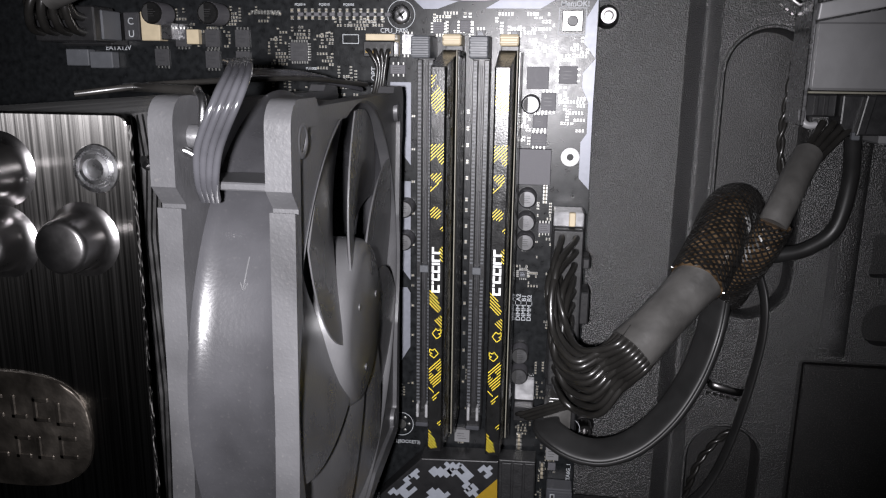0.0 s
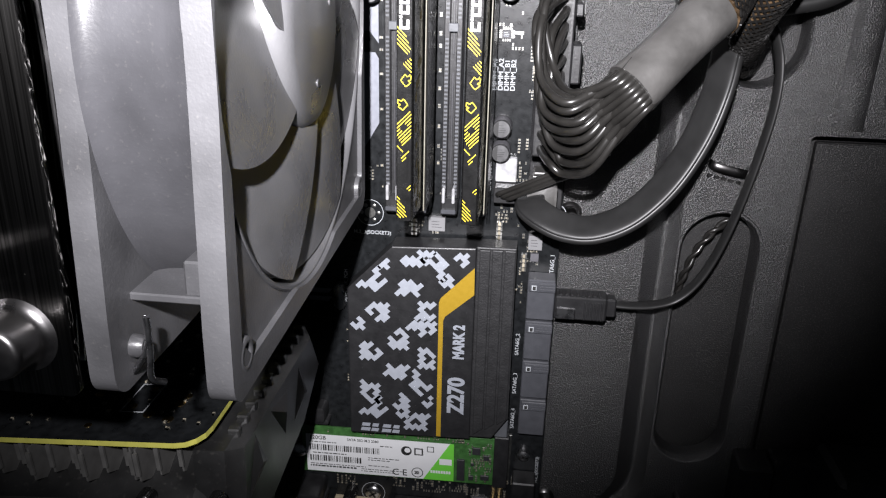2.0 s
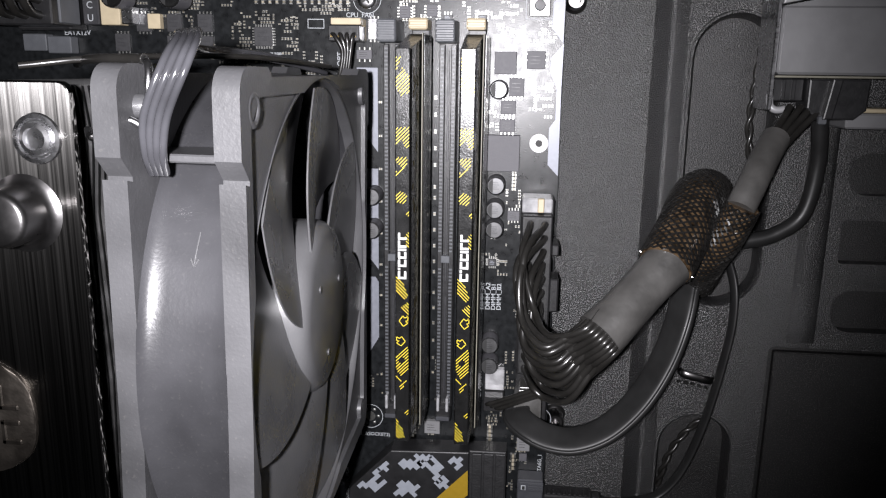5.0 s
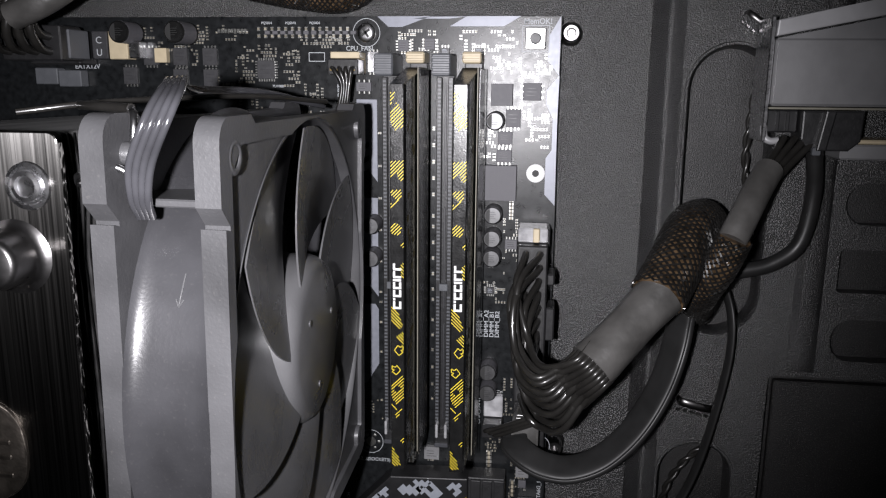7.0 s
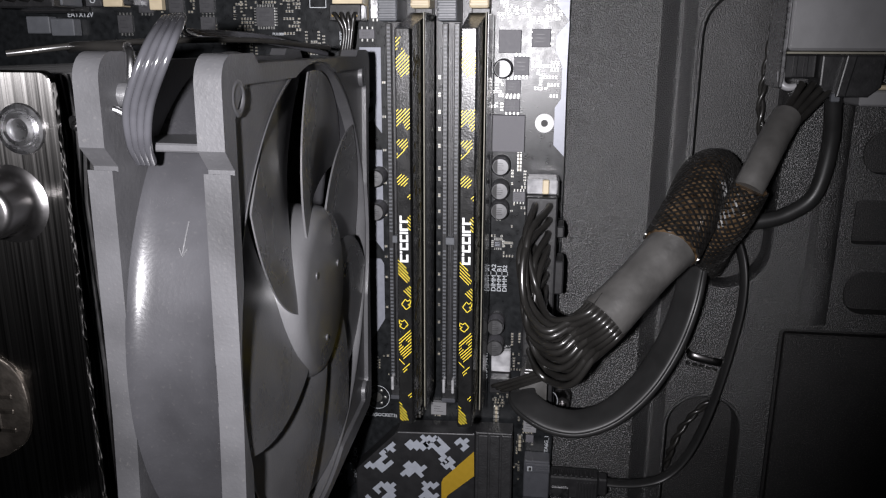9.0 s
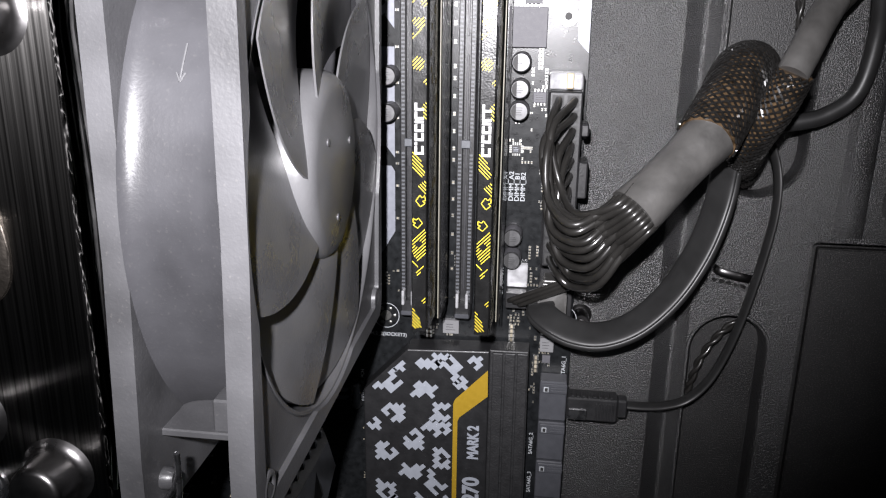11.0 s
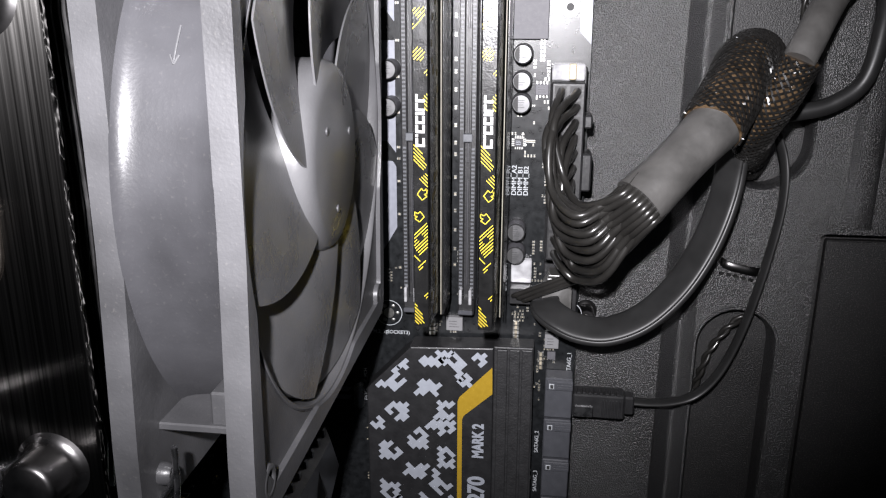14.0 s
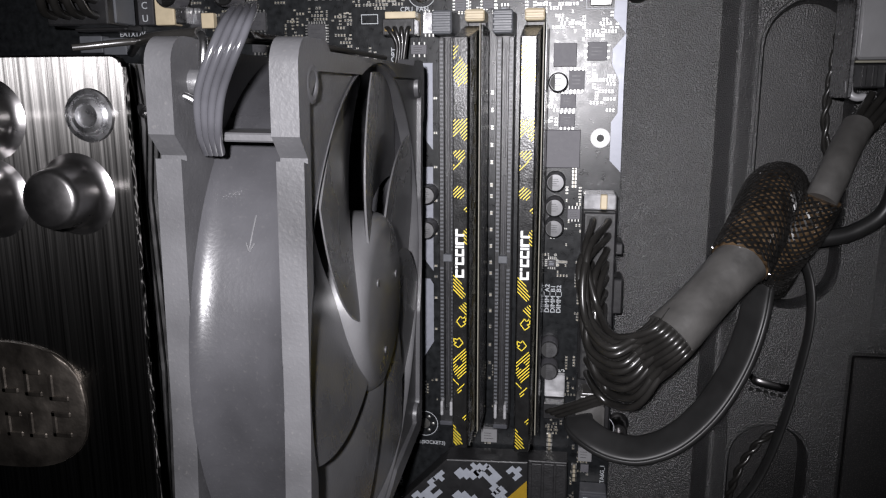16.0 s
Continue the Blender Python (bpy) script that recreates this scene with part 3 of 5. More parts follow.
package(-37.6, 144.3, 6.6, 6.6, 0.9, 7, "uv", M_MOSFET)
for u, v in ((-90.6, 141.8), (-82.1, 148.8), (-70.5, 148.8), (-59.0, 148.8), (-59.0, 141.2), (-70.8, 141.2)):
    package(u, v, 5.4, 6.2, 1.0, 4, "u", M_MOSFET)
for k in range(9):
    package(-55 + 1.25 * k, 158.0, 0.9, 1.7, 0.8, 0, material=M_TIN, mark=False, name="solder_joint")
for k in range(12):
    package(-36.6 + 2.9 * k, 157.4, 2.0, 1.3, 0.9, 0, material=M_CHIP, mark=False)
for k in range(2):
    package(40.5 - 12 * k, 151.2, 3.2, 2.2, 0.8, 3, "u", M_CHIP_DARK)
package(13.5, 153.0, 3.8, 4.0, 0.9, 4, "v", M_CHIP)
package(23, 153.5, 3.8, 4.0, 0.9, 4, "v", M_CHIP)
package(44.6, -123.6, 5.0, 4.2, 0.9, 6, "uv")
package(24.8, -2.2, 6.0, 5.2, 2.4, material=M_HDD, name="inductor", mark=True)
package(60.3, -7.0, 5.0, 5.4, 2.6, material=M_HDD, name="inductor", mark=True)
package(60.4, -13.2, 3.0, 3.0, 1.2, material=M_CHIP, mark=False)
block("power_inductor", -112.6, 140.6, 0.05, 9, 6, 5, M_GREY_PLASTIC, board, 0.3)
block("power_inductor", -122.0, 141.4, 0.05, 9, 6, 5, M_GREY_PLASTIC, board, 0.3)


def capacitor(u, v, r=3.2, h=8.0, skin=None):
    bm = bmesh.new()
    lathe(bm, [(r * 1.05, 0.05), (r * 1.05, 1.0), (r, 1.4), (r, h - 0.5), (r * 0.9, h), (r * 0.86, h - 0.15), (0.3, h - 0.12)], u, v, 28)
    ob = part("capacitor", bm, skin or M_CAN, board, "small silver can capacitor" if skin is None else "tall glossy black capacitor", smooth=35)
    bm = bmesh.new()
    for k in range(4):
        w = r * 0.5
        quick_box(bm, u - w, u + w * (0.3 + 0.6 * rng.random()), v + 1.1 - 0.75 * k, v + 1.25 - 0.75 * k, h - 0.12, h - 0.04)
    n = 8
    vs = [bm.verts.new((u + r * 0.84 * math.cos(math.pi * (0.62 + 0.76 * k / n)), v + r * 0.84 * math.sin(math.pi * (0.62 + 0.76 * k / n)), h - 0.06)) for k in range(n + 1)]
    bm.faces.new(vs)
    part("marking", bm, M_INK, ob)
    bm = bmesh.new()
    lathe(bm, [(r + 0.03, 1.6), (r + 0.03, h - 0.75)], u, v, 28)
    part("sleeve", bm, M_CHIP, ob, "dark grey printed sleeve", smooth=35)
    return ob


for u, v in ((47.0, 127.2), (47.0, 94.0), (46.9, 85.4), (46.9, 78.2), (46.4, 34.6), (46.4, 26.4), (2.4, 88.7), (2.3, 76.4)):
    capacitor(u, v)
for u, v in ((-88.0, 157.0), (-67.0, 157.0)):
    capacitor(u, v, 3.9, 12.0, M_RAM)
# quartz crystal can
bm = bmesh.new()
prism(bm, rounded(-13.7, -9.7, -39.0, -28.2, 1.95, 6), 0.05, 3.0, bevel=0.6)
part("quartz_crystal", bm, M_STEEL, board, "oval silver quartz crystal can", smooth=40)

# memory slots
SLOTS = (10.0, 19.8, 29.5, 39.2)


def memory_slot(u, colour, lower):
    ob = part("memory_slot", boxed(u - 3.1, u + 3.1, 8, 150, 0.05, 5.0, bevel=0.3), M_PLASTIC, board, "long black memory slot")
    for s in (-1, 1):
        bm = bmesh.new()
        box(bm, u + s * 2.0 - 0.95, u + s * 2.0 + 0.95, 9.5, 142, 5.0, 7.6, bevel=0.25)
        part("rail", bm, M_PLASTIC, ob)
        bm = bmesh.new()
        for k in range(96):
            v = 11.0 + k * 1.36
            if abs(v - 66.5) > 2.5:
                quick_box(bm, u + s * 1.95 - 0.55, u + s * 1.95 + 0.55, v, v + 0.62, 7.55, 7.95)
        part("contact_strip", bm, M_GREY_PLASTIC, ob, "tiny grey contact cells", kind="stuff")
    part("key", boxed(u - 1.6, u + 1.6, 65.3, 68.0, 5, 7.8, bevel=0.2), M_GREY_PLASTIC, ob)
    for k in range(3):
        part("ridge", boxed(u - 0.35, u + 0.35, 14 + 44 * k, 52 + 44 * k, 5.0, 5.5, bevel=0.1), M_CHIP_DARK, ob)
    closed = lower % 2
    a, top = (146.6, 13.0) if closed else (142.3, 19.0)
    latch = part("latch", boxed(u - 3.2, u + 3.2, a, 150.4 if closed else 149.6, 1.0, top, bevel=0.5), colour, ob)
    for k in range(2 if closed else 4):
        part("grip", boxed(u - 3.1, u + 3.1, a + 0.7 + 1.6 * k, a + 1.6 + 1.6 * k, top - 0.1, top + 0.7, bevel=0.2), colour, latch)
    foot = part("lower_latch", boxed(u - 2.9, u + 2.9, 3.6, 9.5, 0.1, 9.0, bevel=0.6), M_PLASTIC, ob)
    part("fork", boxed(u - 2.2, u - 1.2, 8.5, 14.0, 4.0, 11.0, bevel=0.3), M_CLEAR, foot)
    part("fork", boxed(u + 1.2, u + 2.2, 8.5, 14.0, 4.0, 11.0, bevel=0.3), M_CLEAR, foot)
    part("lip", boxed(u - 2.6, u + 2.6, 4.4, 6.0, 9.0, 10.2, bevel=0.3), M_SATA_GREY, foot)
    return ob


for k, u in enumerate(SLOTS):
    memory_slot(u, M_IVORY if k % 2 else M_GREY_PLASTIC, k)


# ---- memory sticks ----
def inside(poly, x, y):
    hit = False
    for (x0, y0), (x1, y1) in zip(poly, poly[1:] + poly[:1]):
        if (y0 > y) != (y1 > y) and x < x0 + (y - y0) * (x1 - x0) / (y1 - y0):
            hit = not hit
    return hit


# hatched patches printed along the stick's edge: slant, then corners as share of the width and height
PATCHES = (
    (1, [(0, 137), (.45, 137), (0, 132)]), (1, [(0, 131), (.5, 134), (1, 131.5), (1, 127), (.4, 125), (0, 127.5)]),
    (1, [(0, 116.5), (1, 116.5), (1, 110), (.7, 110), (.45, 112.5), (0, 111)]), (1, [(0, 107.5), (.9, 107.5), (.9, 105.5), (.5, 104), (0, 105.5)]),
    (1, [(0, 103), (.7, 105), (.7, 103.8), (0, 101.5)]), (1, [(.3, 97.5), (1, 95.5), (.6, 93), (0, 93.5), (0, 95.5)]),
    (1, [(1, 91.5), (1, 88.5), (.6, 90)]), (-1, [(1, 84.5), (.65, 83.5), (.8, 80), (1, 79)]), (-1, [(0, 70), (.5, 69), (1, 63.5), (.7, 62), (0, 65.5)]),
    (-1, [(1, 62), (.4, 60), (1, 56)]), (1, [(1, 47), (1, 38.5), (.75, 37.5), (.4, 36.2), (0, 39), (0, 43.5)]),
    (-1, [(0, 37.6), (.5, 35.4), (.35, 34.2), (0, 36)]), (1, [(.2, 32.5), (.9, 36), (.9, 34.8), (.35, 31.5)]),
    (1, [(1, 25.4), (1, 22.8), (.6, 23.8)]), (-1, [(0, 22), (.55, 18.5), (.8, 15), (0, 14.6)]))


def ram_print(bm, u0, u1, d):
    """Slanting lines cut to stepped patches, and two outlined shapes between them."""
    w, n = u1 - u0, 14
    for slant, poly in PATCHES:
        v0, v1 = min(p[1] for p in poly) - w, max(p[1] for p in poly) + w
        k = v0
        while k < v1:
            run = []
            for i in range(n + 1):
                a = i / n
                v = k + slant * a * w
                on = inside(poly, min(max(a, 0.001), 0.999), v) and not (slant > 0 and abs(a - 0.5) * w + abs(v - 42) < 1.0)
                if on:
                    run.append((u0 + a * w, v))
                if run and (not on or i == n):
                    if len(run) > 1:
                        (p, q), (e, f) = run[0], run[-1]
                        bm.faces.new([bm.verts.new(c) for c in ((p, q, d), (e, f, d), (e, f + 0.38, d), (p, q + 0.38, d))])
                    run = []
            k += 1.08
    for v0, v1, flip in ((53.8, 57.3, 0), (47.2, 50.4, 1)):
        m = (v0 + v1) / 2
        pts = [(.25, m), (.55, v1), (.7, v1 - .7), (.95, v1 - .2), (.95, m + .2), (.75, m), (.95, m - .6), (.6, v0)]
        pts = [(u0 + (1 - a if flip else a) * w, v) for a, v in pts]
        for (a, b), (e, f) in zip(pts, pts[1:] + pts[:1]):
            t = Vector((f - b, a - e)).normalized() * 0.13
            bm.faces.new([bm.verts.new(c) for c in ((a + t.x, b + t.y, d), (e + t.x, f + t.y, d), (e - t.x, f - t.y, d), (a - t.x, b - t.y, d))])


def memory_stick(u):
    ob = thing("memory_stick", u, 12, 5, "black memory stick with yellow hatched camouflage print", "memory stick", "memory sticks in the slots")
    a, b = u - 1.9, u + 2.35
    bm = bmesh.new()
    prof = [(u - 3.3, 12), (a - 0.5, 44.5), (a, 46.6), (b, 46.6), (b + 0.4, 44.5), (u + 3.0, 12)]
    lo = [bm.verts.new((p, 11.8 if d < 40 else 14.0, d)) for p, d in prof]
    hi = [bm.verts.new((p, 145.2 if d < 40 else 139.6, d)) for p, d in prof]
    for k in range(len(prof)):
        n = (k + 1) % len(prof)
        bm.faces.new((lo[k], lo[n], hi[n], hi[k]))
    bm.faces.new(lo)
    bm.faces.new(hi)
    bmesh.ops.bevel(bm, geom=bm.edges[:], offset=0.18, segments=1, affect="EDGES")
    part("heat_spreader", bm, M_RAM, ob)
    part("circuit_edge", boxed(u + 3.4, u + 3.75, 11.2, 144.8, 8, 28, bevel=0.08), M_LAMINATE, ob, "pale edge of the circuit board")
    part("back_spreader", boxed(u + 4.2, u + 4.55, 11.6, 144.4, 12, 29, bevel=0.1), M_RAM, ob)
    part("foot", boxed(u - 0.7, u + 0.7, 11.5, 144.9, 5.2, 12.5), M_PCB, ob)
    bm = bmesh.new()
    ram_print(bm, a + 0.1, b - 0.1, 46.64)
    part("yellow_print", bm, M_YELLOW, ob)
    # Side print in yellow darkened to carry the shade of this face.
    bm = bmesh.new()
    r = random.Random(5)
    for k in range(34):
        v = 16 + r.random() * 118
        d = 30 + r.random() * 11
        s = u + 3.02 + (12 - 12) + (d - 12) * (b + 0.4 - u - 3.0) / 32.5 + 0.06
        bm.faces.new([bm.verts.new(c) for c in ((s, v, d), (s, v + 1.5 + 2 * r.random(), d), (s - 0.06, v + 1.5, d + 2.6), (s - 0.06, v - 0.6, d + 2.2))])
    part("side_print", bm, M_YELLOW_SHADED, ob)
    v = 69.4
    for w, h, cut in ((2.5, 2.7, 1), (0.8, 0.7, 0), (2.3, 2.6, 1), (2.2, 2.6, 2), (0.7, 2.6, 0), (2.2, 2.6, 3), (2.2, 2.6, 3)):
        c = u + 0.2
        bm = bmesh.new()
        if cut == 0:
            quick_box(bm, c - 1.35, c - 1.35 + h, v, v + w, 46.62, 46.68)
        elif cut == 3:
            prism(bm, [(c - 1.35, v), (c + 1.3, v), (c + 1.3, v + 0.7), (c - 0.65, v + 0.7), (c - 0.65, v + w), (c - 1.35, v + w)][::-1], 46.62, 46.68)
        else:
            prism(bm, [(c - 1.35, v), (c + 1.3, v), (c + 1.3, v + w), (c + 0.6, v + w), (c + 0.6, v + 0.7), (c - 0.65, v + 0.7), (c - 0.65, v + w), (c - 1.35, v + w)][::-1], 46.62, 46.68)
        part("white_mark", bm, M_WHITE, ob, "plain white block shape")
        v += w + 0.32
    return ob


memory_stick(SLOTS[1])
memory_stick(SLOTS[3])


# ---- chipset heatsink ----
HS = 12.0
sink = part("chipset_heatsink", prism(bmesh.new(), [(-6.4, -25.4), (10.2, -8.0), (40.0, -6.8), (40.2, -85.6), (-6.2, -87.0)], 2.0, HS, bevel=0.5), M_HEATSINK, board,
            "black chipset heatsink with grey pixel camouflage")
part("ledge", prism(bmesh.new(), [(40.0, -6.8), (54.0, -6.6), (54.6, -76), (48.6, -85.4), (40.0, -85.6)], 2.0, HS - 1.6, bevel=0.5), M_RIDGED, sink)
for k in range(3):
    u = 41.2 + 4.4 * k
    part("ridge", prism(bmesh.new(), [(u, -7.4), (u + 3.7, -7.4), (u + 3.9, -76 - 2.4 * (2 - k)), (u + 0.2, -79 - 2.4 * (2 - k))], HS - 1.7, HS - 0.4 - 0.3 * k, bevel=0.3), M_RIDGED, sink)
part("stripe", prism(bmesh.new(), [(39.7, -14.2), (39.9, -24.6), (29.6, -34.0), (29.0, -35.6), (29.1, -85.4), (27.4, -85.4), (27.3, -28.4), (28.0, -26.6)], HS - 0.5, HS + 0.05), M_OCHRE, sink, "ochre yellow printed stripe")
letters("Z270", 8.4, 37.3, -74.4, HS + 0.03, M_CAMO, sink, 90, bold=0.34, squeeze=0.86)
letters("MARK 2", 5.6, 36.8, -51.0, HS + 0.03, M_CAMO, sink, 90, bold=0.26, squeeze=0.72)
bm = bmesh.new()
for k, w in enumerate((4.0, 3.2, 4.0, 3.2)):
    u = -2.2 + 4.1 * k
    for j in range(2):
        bm.faces.new([bm.verts.new(c) for c in ((u + 0.4 * j, -85.6 + 2.1 * j, HS + 0.05), (u + w - 0.4, -85.6 + 2.1 * j, HS + 0.05), (u + w, -84.1 + 2.1 * j, HS + 0.05), (u + 0.5 + 0.4 * j, -84.1 + 2.1 * j, HS + 0.05))])
part("plain_mark", bm, M_CAMO, sink, "plain grey slanted shapes")
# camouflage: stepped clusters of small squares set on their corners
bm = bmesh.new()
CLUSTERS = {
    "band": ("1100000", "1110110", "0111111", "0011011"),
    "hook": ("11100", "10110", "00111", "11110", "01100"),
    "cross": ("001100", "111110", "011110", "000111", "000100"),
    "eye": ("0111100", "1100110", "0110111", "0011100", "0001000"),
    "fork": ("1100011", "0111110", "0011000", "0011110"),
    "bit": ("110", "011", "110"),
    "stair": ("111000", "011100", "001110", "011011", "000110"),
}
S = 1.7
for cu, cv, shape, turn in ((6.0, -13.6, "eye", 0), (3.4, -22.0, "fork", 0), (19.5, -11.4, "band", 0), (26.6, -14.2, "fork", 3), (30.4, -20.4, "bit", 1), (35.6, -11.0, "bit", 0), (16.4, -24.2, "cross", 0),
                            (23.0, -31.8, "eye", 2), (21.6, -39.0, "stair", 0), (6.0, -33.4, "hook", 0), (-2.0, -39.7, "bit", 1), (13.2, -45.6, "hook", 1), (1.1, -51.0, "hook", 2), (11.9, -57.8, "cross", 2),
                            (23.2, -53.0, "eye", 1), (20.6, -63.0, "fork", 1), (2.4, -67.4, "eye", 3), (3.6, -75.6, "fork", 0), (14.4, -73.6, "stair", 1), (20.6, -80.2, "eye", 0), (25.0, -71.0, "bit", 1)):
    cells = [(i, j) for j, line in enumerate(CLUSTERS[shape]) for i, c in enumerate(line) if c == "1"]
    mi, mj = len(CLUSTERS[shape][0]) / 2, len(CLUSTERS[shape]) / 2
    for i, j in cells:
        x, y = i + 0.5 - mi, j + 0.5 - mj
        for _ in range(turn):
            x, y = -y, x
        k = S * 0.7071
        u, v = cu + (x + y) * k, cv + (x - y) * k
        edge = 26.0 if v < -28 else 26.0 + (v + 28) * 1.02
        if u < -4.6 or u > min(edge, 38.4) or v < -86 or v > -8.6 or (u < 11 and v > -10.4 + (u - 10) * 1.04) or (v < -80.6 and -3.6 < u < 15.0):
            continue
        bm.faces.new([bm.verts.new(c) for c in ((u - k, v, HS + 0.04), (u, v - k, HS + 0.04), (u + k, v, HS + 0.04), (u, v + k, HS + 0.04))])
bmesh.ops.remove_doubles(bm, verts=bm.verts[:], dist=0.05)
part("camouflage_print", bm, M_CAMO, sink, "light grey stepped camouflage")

# ---- storage sockets along the edge ----
for k in range(4):
    v1 = -19.0 - 16.5 * k
    port = part("storage_socket", boxed(58.6, 68.4, v1 - 15.7, v1, 0.05, 7.6, bevel=0.35), M_SATA_GREY, board, "grey flat storage socket")
    part("step", boxed(59.2, 68.5, v1 - 4.4, v1 - 0.6, 7.6, 8.5, bevel=0.25), M_SATA_GREY, port)
    part("latch_window", boxed(60.0, 61.8, v1 - 3.8, v1 - 1.8, 8.5, 8.7, bevel=0.1), M_SILK, port)
    part("window_hole", boxed(60.4, 61.5, v1 - 3.5, v1 - 2.1, 8.7, 8.85), M_INK, port)
    for j in range(3):
        part("rib", boxed(62.8, 68.3, v1 - 3.6 + j, v1 - 3.2 + j, 8.5, 8.8), M_SATA_GREY, port)

# ---- drive stick, its socket and screw ----
socket = part("stick_socket", boxed(49.8, 55.6, -113, -89, 0.05, 4.6, bevel=0.3), M_PLASTIC, board, "small black drive stick socket")
part("bracket", boxed(49.5, 54.6, -88.6, -80.6, 0.05, 4.8, bevel=0.4), M_GREY_PLASTIC, socket)
part("pins", boxed(55.5, 56.6, -112, -90, 0.05, 0.6, bevel=0.1), M_TIN, socket)
ssd = thing("drive_stick", 12, -101.5, 3, "green drive stick with white and lime label", "drive stick")
tilt = BOARD @ Matrix.Translation((12, -101.5, 0)) @ Matrix.Rotation(radians(0.9), 4, "Z") @ Matrix.Translation((-12, 101.5, 0))
part("circuit_board", boxed(-28.4, 51.5, -112.5, -90.6, 3.4, 4.3, bevel=0.05), M_GREEN, ssd, m=tilt)
part("label", boxed(-26.6, 34.0, -111.6, -93.9, 4.9, 5.1), M_LABEL, ssd, "white printed paper label", m=tilt)
part("lime_field", prism(bmesh.new(), [(34.02, -111.62), (21.6, -111.62), (32.4, -93.88), (34.02, -93.88)], 4.95, 5.13), M_LIME, ssd, "lime green label corner", m=tilt)
for u0, u1, v0, v1 in ((-24, 6, -110, -96), (12, 32, -110, -96)):
    part("memory_chip", boxed(u0, u1, v0, v1, 4.3, 4.92, bevel=0.05), M_CHIP_DARK, ssd, m=tilt)
part("controller", boxed(35.2, 38.4, -111, -101, 4.3, 5.2, bevel=0.1), M_CHIP_DARK, ssd, m=tilt)
bm = bmesh.new()
r = random.Random(9)
u = -25.2
while u < 3.5:
    w = r.choice((0.22, 0.22, 0.4, 0.6))
    box(bm, u, u + w, -101.4, -98.6, 5.1, 5.14)
    if u < -4:
        box(bm, u, u + w, -106.6, -103.8, 5.1, 5.14)
    u += w + r.choice((0.25, 0.4, 0.55))
for v, a, b, h in ((-97.6, -25.2, -14, .35), (-97.6, 4, 9, .35), (-102.9, -24, -10, .45), (-108.2, -25.2, -2, .3), (-109.4, -25.2, -6, .7), (-109.2, -4, 14, .3), (-110.2, -4, 10, .3), (-103.6, -1, 12, .35), (-104.6, -1, 8, .35), (-107.4, -1, 8, .35)):
    u = a
    while u < b:
        w = 0.5 + r.random() * 1.5
        box(bm, u, min(u + w, b), v, v + h, 5.1, 5.14)
        u += w + 0.4
part("small_print", bm, M_INK, ssd, "rows of unreadable print and bars", m=tilt)


def on_stick(ob):
    ob.data.transform(tilt @ BOARD.inverted())


for body, size, u, v, mat in (("120GB", 2.5, -25.2, -96.2, M_INK), ("SATA SSD M.2 2280", 1.55, -9.5, -95.9, M_INK), ("C E", 4.2, 8.8, -110.6, M_INK), ("20", 1.8, 18.2, -109.3, M_INK)):
    on_stick(letters(body, size, u, v, 5.12, mat, ssd, bold=0.02))
bm = bmesh.new()
lathe(bm, [(2.4, 5.09), (2.4, 5.13)], 19.2, -108.7, 20)
part("stamp", bm, M_INK, ssd, m=tilt)
part("stamp_field", lathe(bmesh.new(), [(2.05, 5.1), (2.05, 5.15)], 19.2, -108.7, 20), M_LABEL, ssd, m=tilt)
on_stick(letters("20", 2.0, 17.9, -109.4, 5.16, M_INK, ssd, bold=0.04))
part("plain_mark", boxed(28.2, 33.2, -104.0, -101.2, 5.14, 5.17, bevel=0.0), M_LABEL, ssd, "plain white block", m=tilt)
bm = bmesh.new()
for k in range(8):
    box(bm, 24.6 + 1.05 * k, 25.4 + 1.05 * k, -108.3, -107.0, 5.13, 5.16)
part("plain_bars", bm, M_LABEL, ssd, m=tilt)
bm = bmesh.new()
lathe(bm, [(2.2, 5.1), (2.2, 5.14)], 14.8, -98.6, 16)
box(bm, 18, 21.6, -100.3, -97.0, 5.1, 5.14)
box(bm, 23.2, 26.0, -98.4, -95.8, 5.1, 5.14)
part("symbols", bm, M_INK, ssd, m=tilt)
bm = bmesh.new()
lathe(bm, [(1.2, 5.12), (1.2, 5.16)], 15.2, -98.3, 14)
box(bm, 18.6, 21.0, -99.8, -97.5, 5.13, 5.16)
box(bm, 23.5, 25.7, -98.1, -96.1, 5.13, 5.16)
part("symbol_fields", bm, M_LABEL, ssd, m=tilt)
smd, caps_end = bmesh.new(), bmesh.new()
field(39.5, 49, -111, -92.5, 46)
field(30, 38, -92.9, -91.4, 8)
field(-20, 28, -92.4, -91.4, 12)
for b in (smd, caps_end):
    bmesh.ops.translate(b, verts=b.verts[:], vec=(0, 0, 4.3))
part("component_scatter", smd, M_CERAMIC, ssd, "tiny tan ceramic components", m=tilt, kind="stuff")
part("solder", caps_end, M_TIN, ssd, m=tilt, kind="stuff")
for u, v, w, h in ((43.0, -96.5, 3.2, 3.2), (47, -99.5, 2.2, 2.2), (41.5, -103, 1.4, 1.4), (46.5, -109, 3.4, 2.2), (41, -109.5, 2, 2)):
    part("chip", boxed(u - w / 2, u + w / 2, v - h / 2, v + h / 2, 4.3, 5.1, bevel=0.1), M_CHIP_DARK, ssd, m=tilt)
bm = bmesh.new()
lathe(bm, [(2.6, 0.1), (2.6, 3.2), (3.0, 4.3), (3.0, 5.2), (1.6, 6.0), (0.4, 6.0)], -29.6, -103.0, 20)
solo("fixing_screw", bm, M_STEEL, "small silver screw holding the drive stick", "screw", smooth=40)


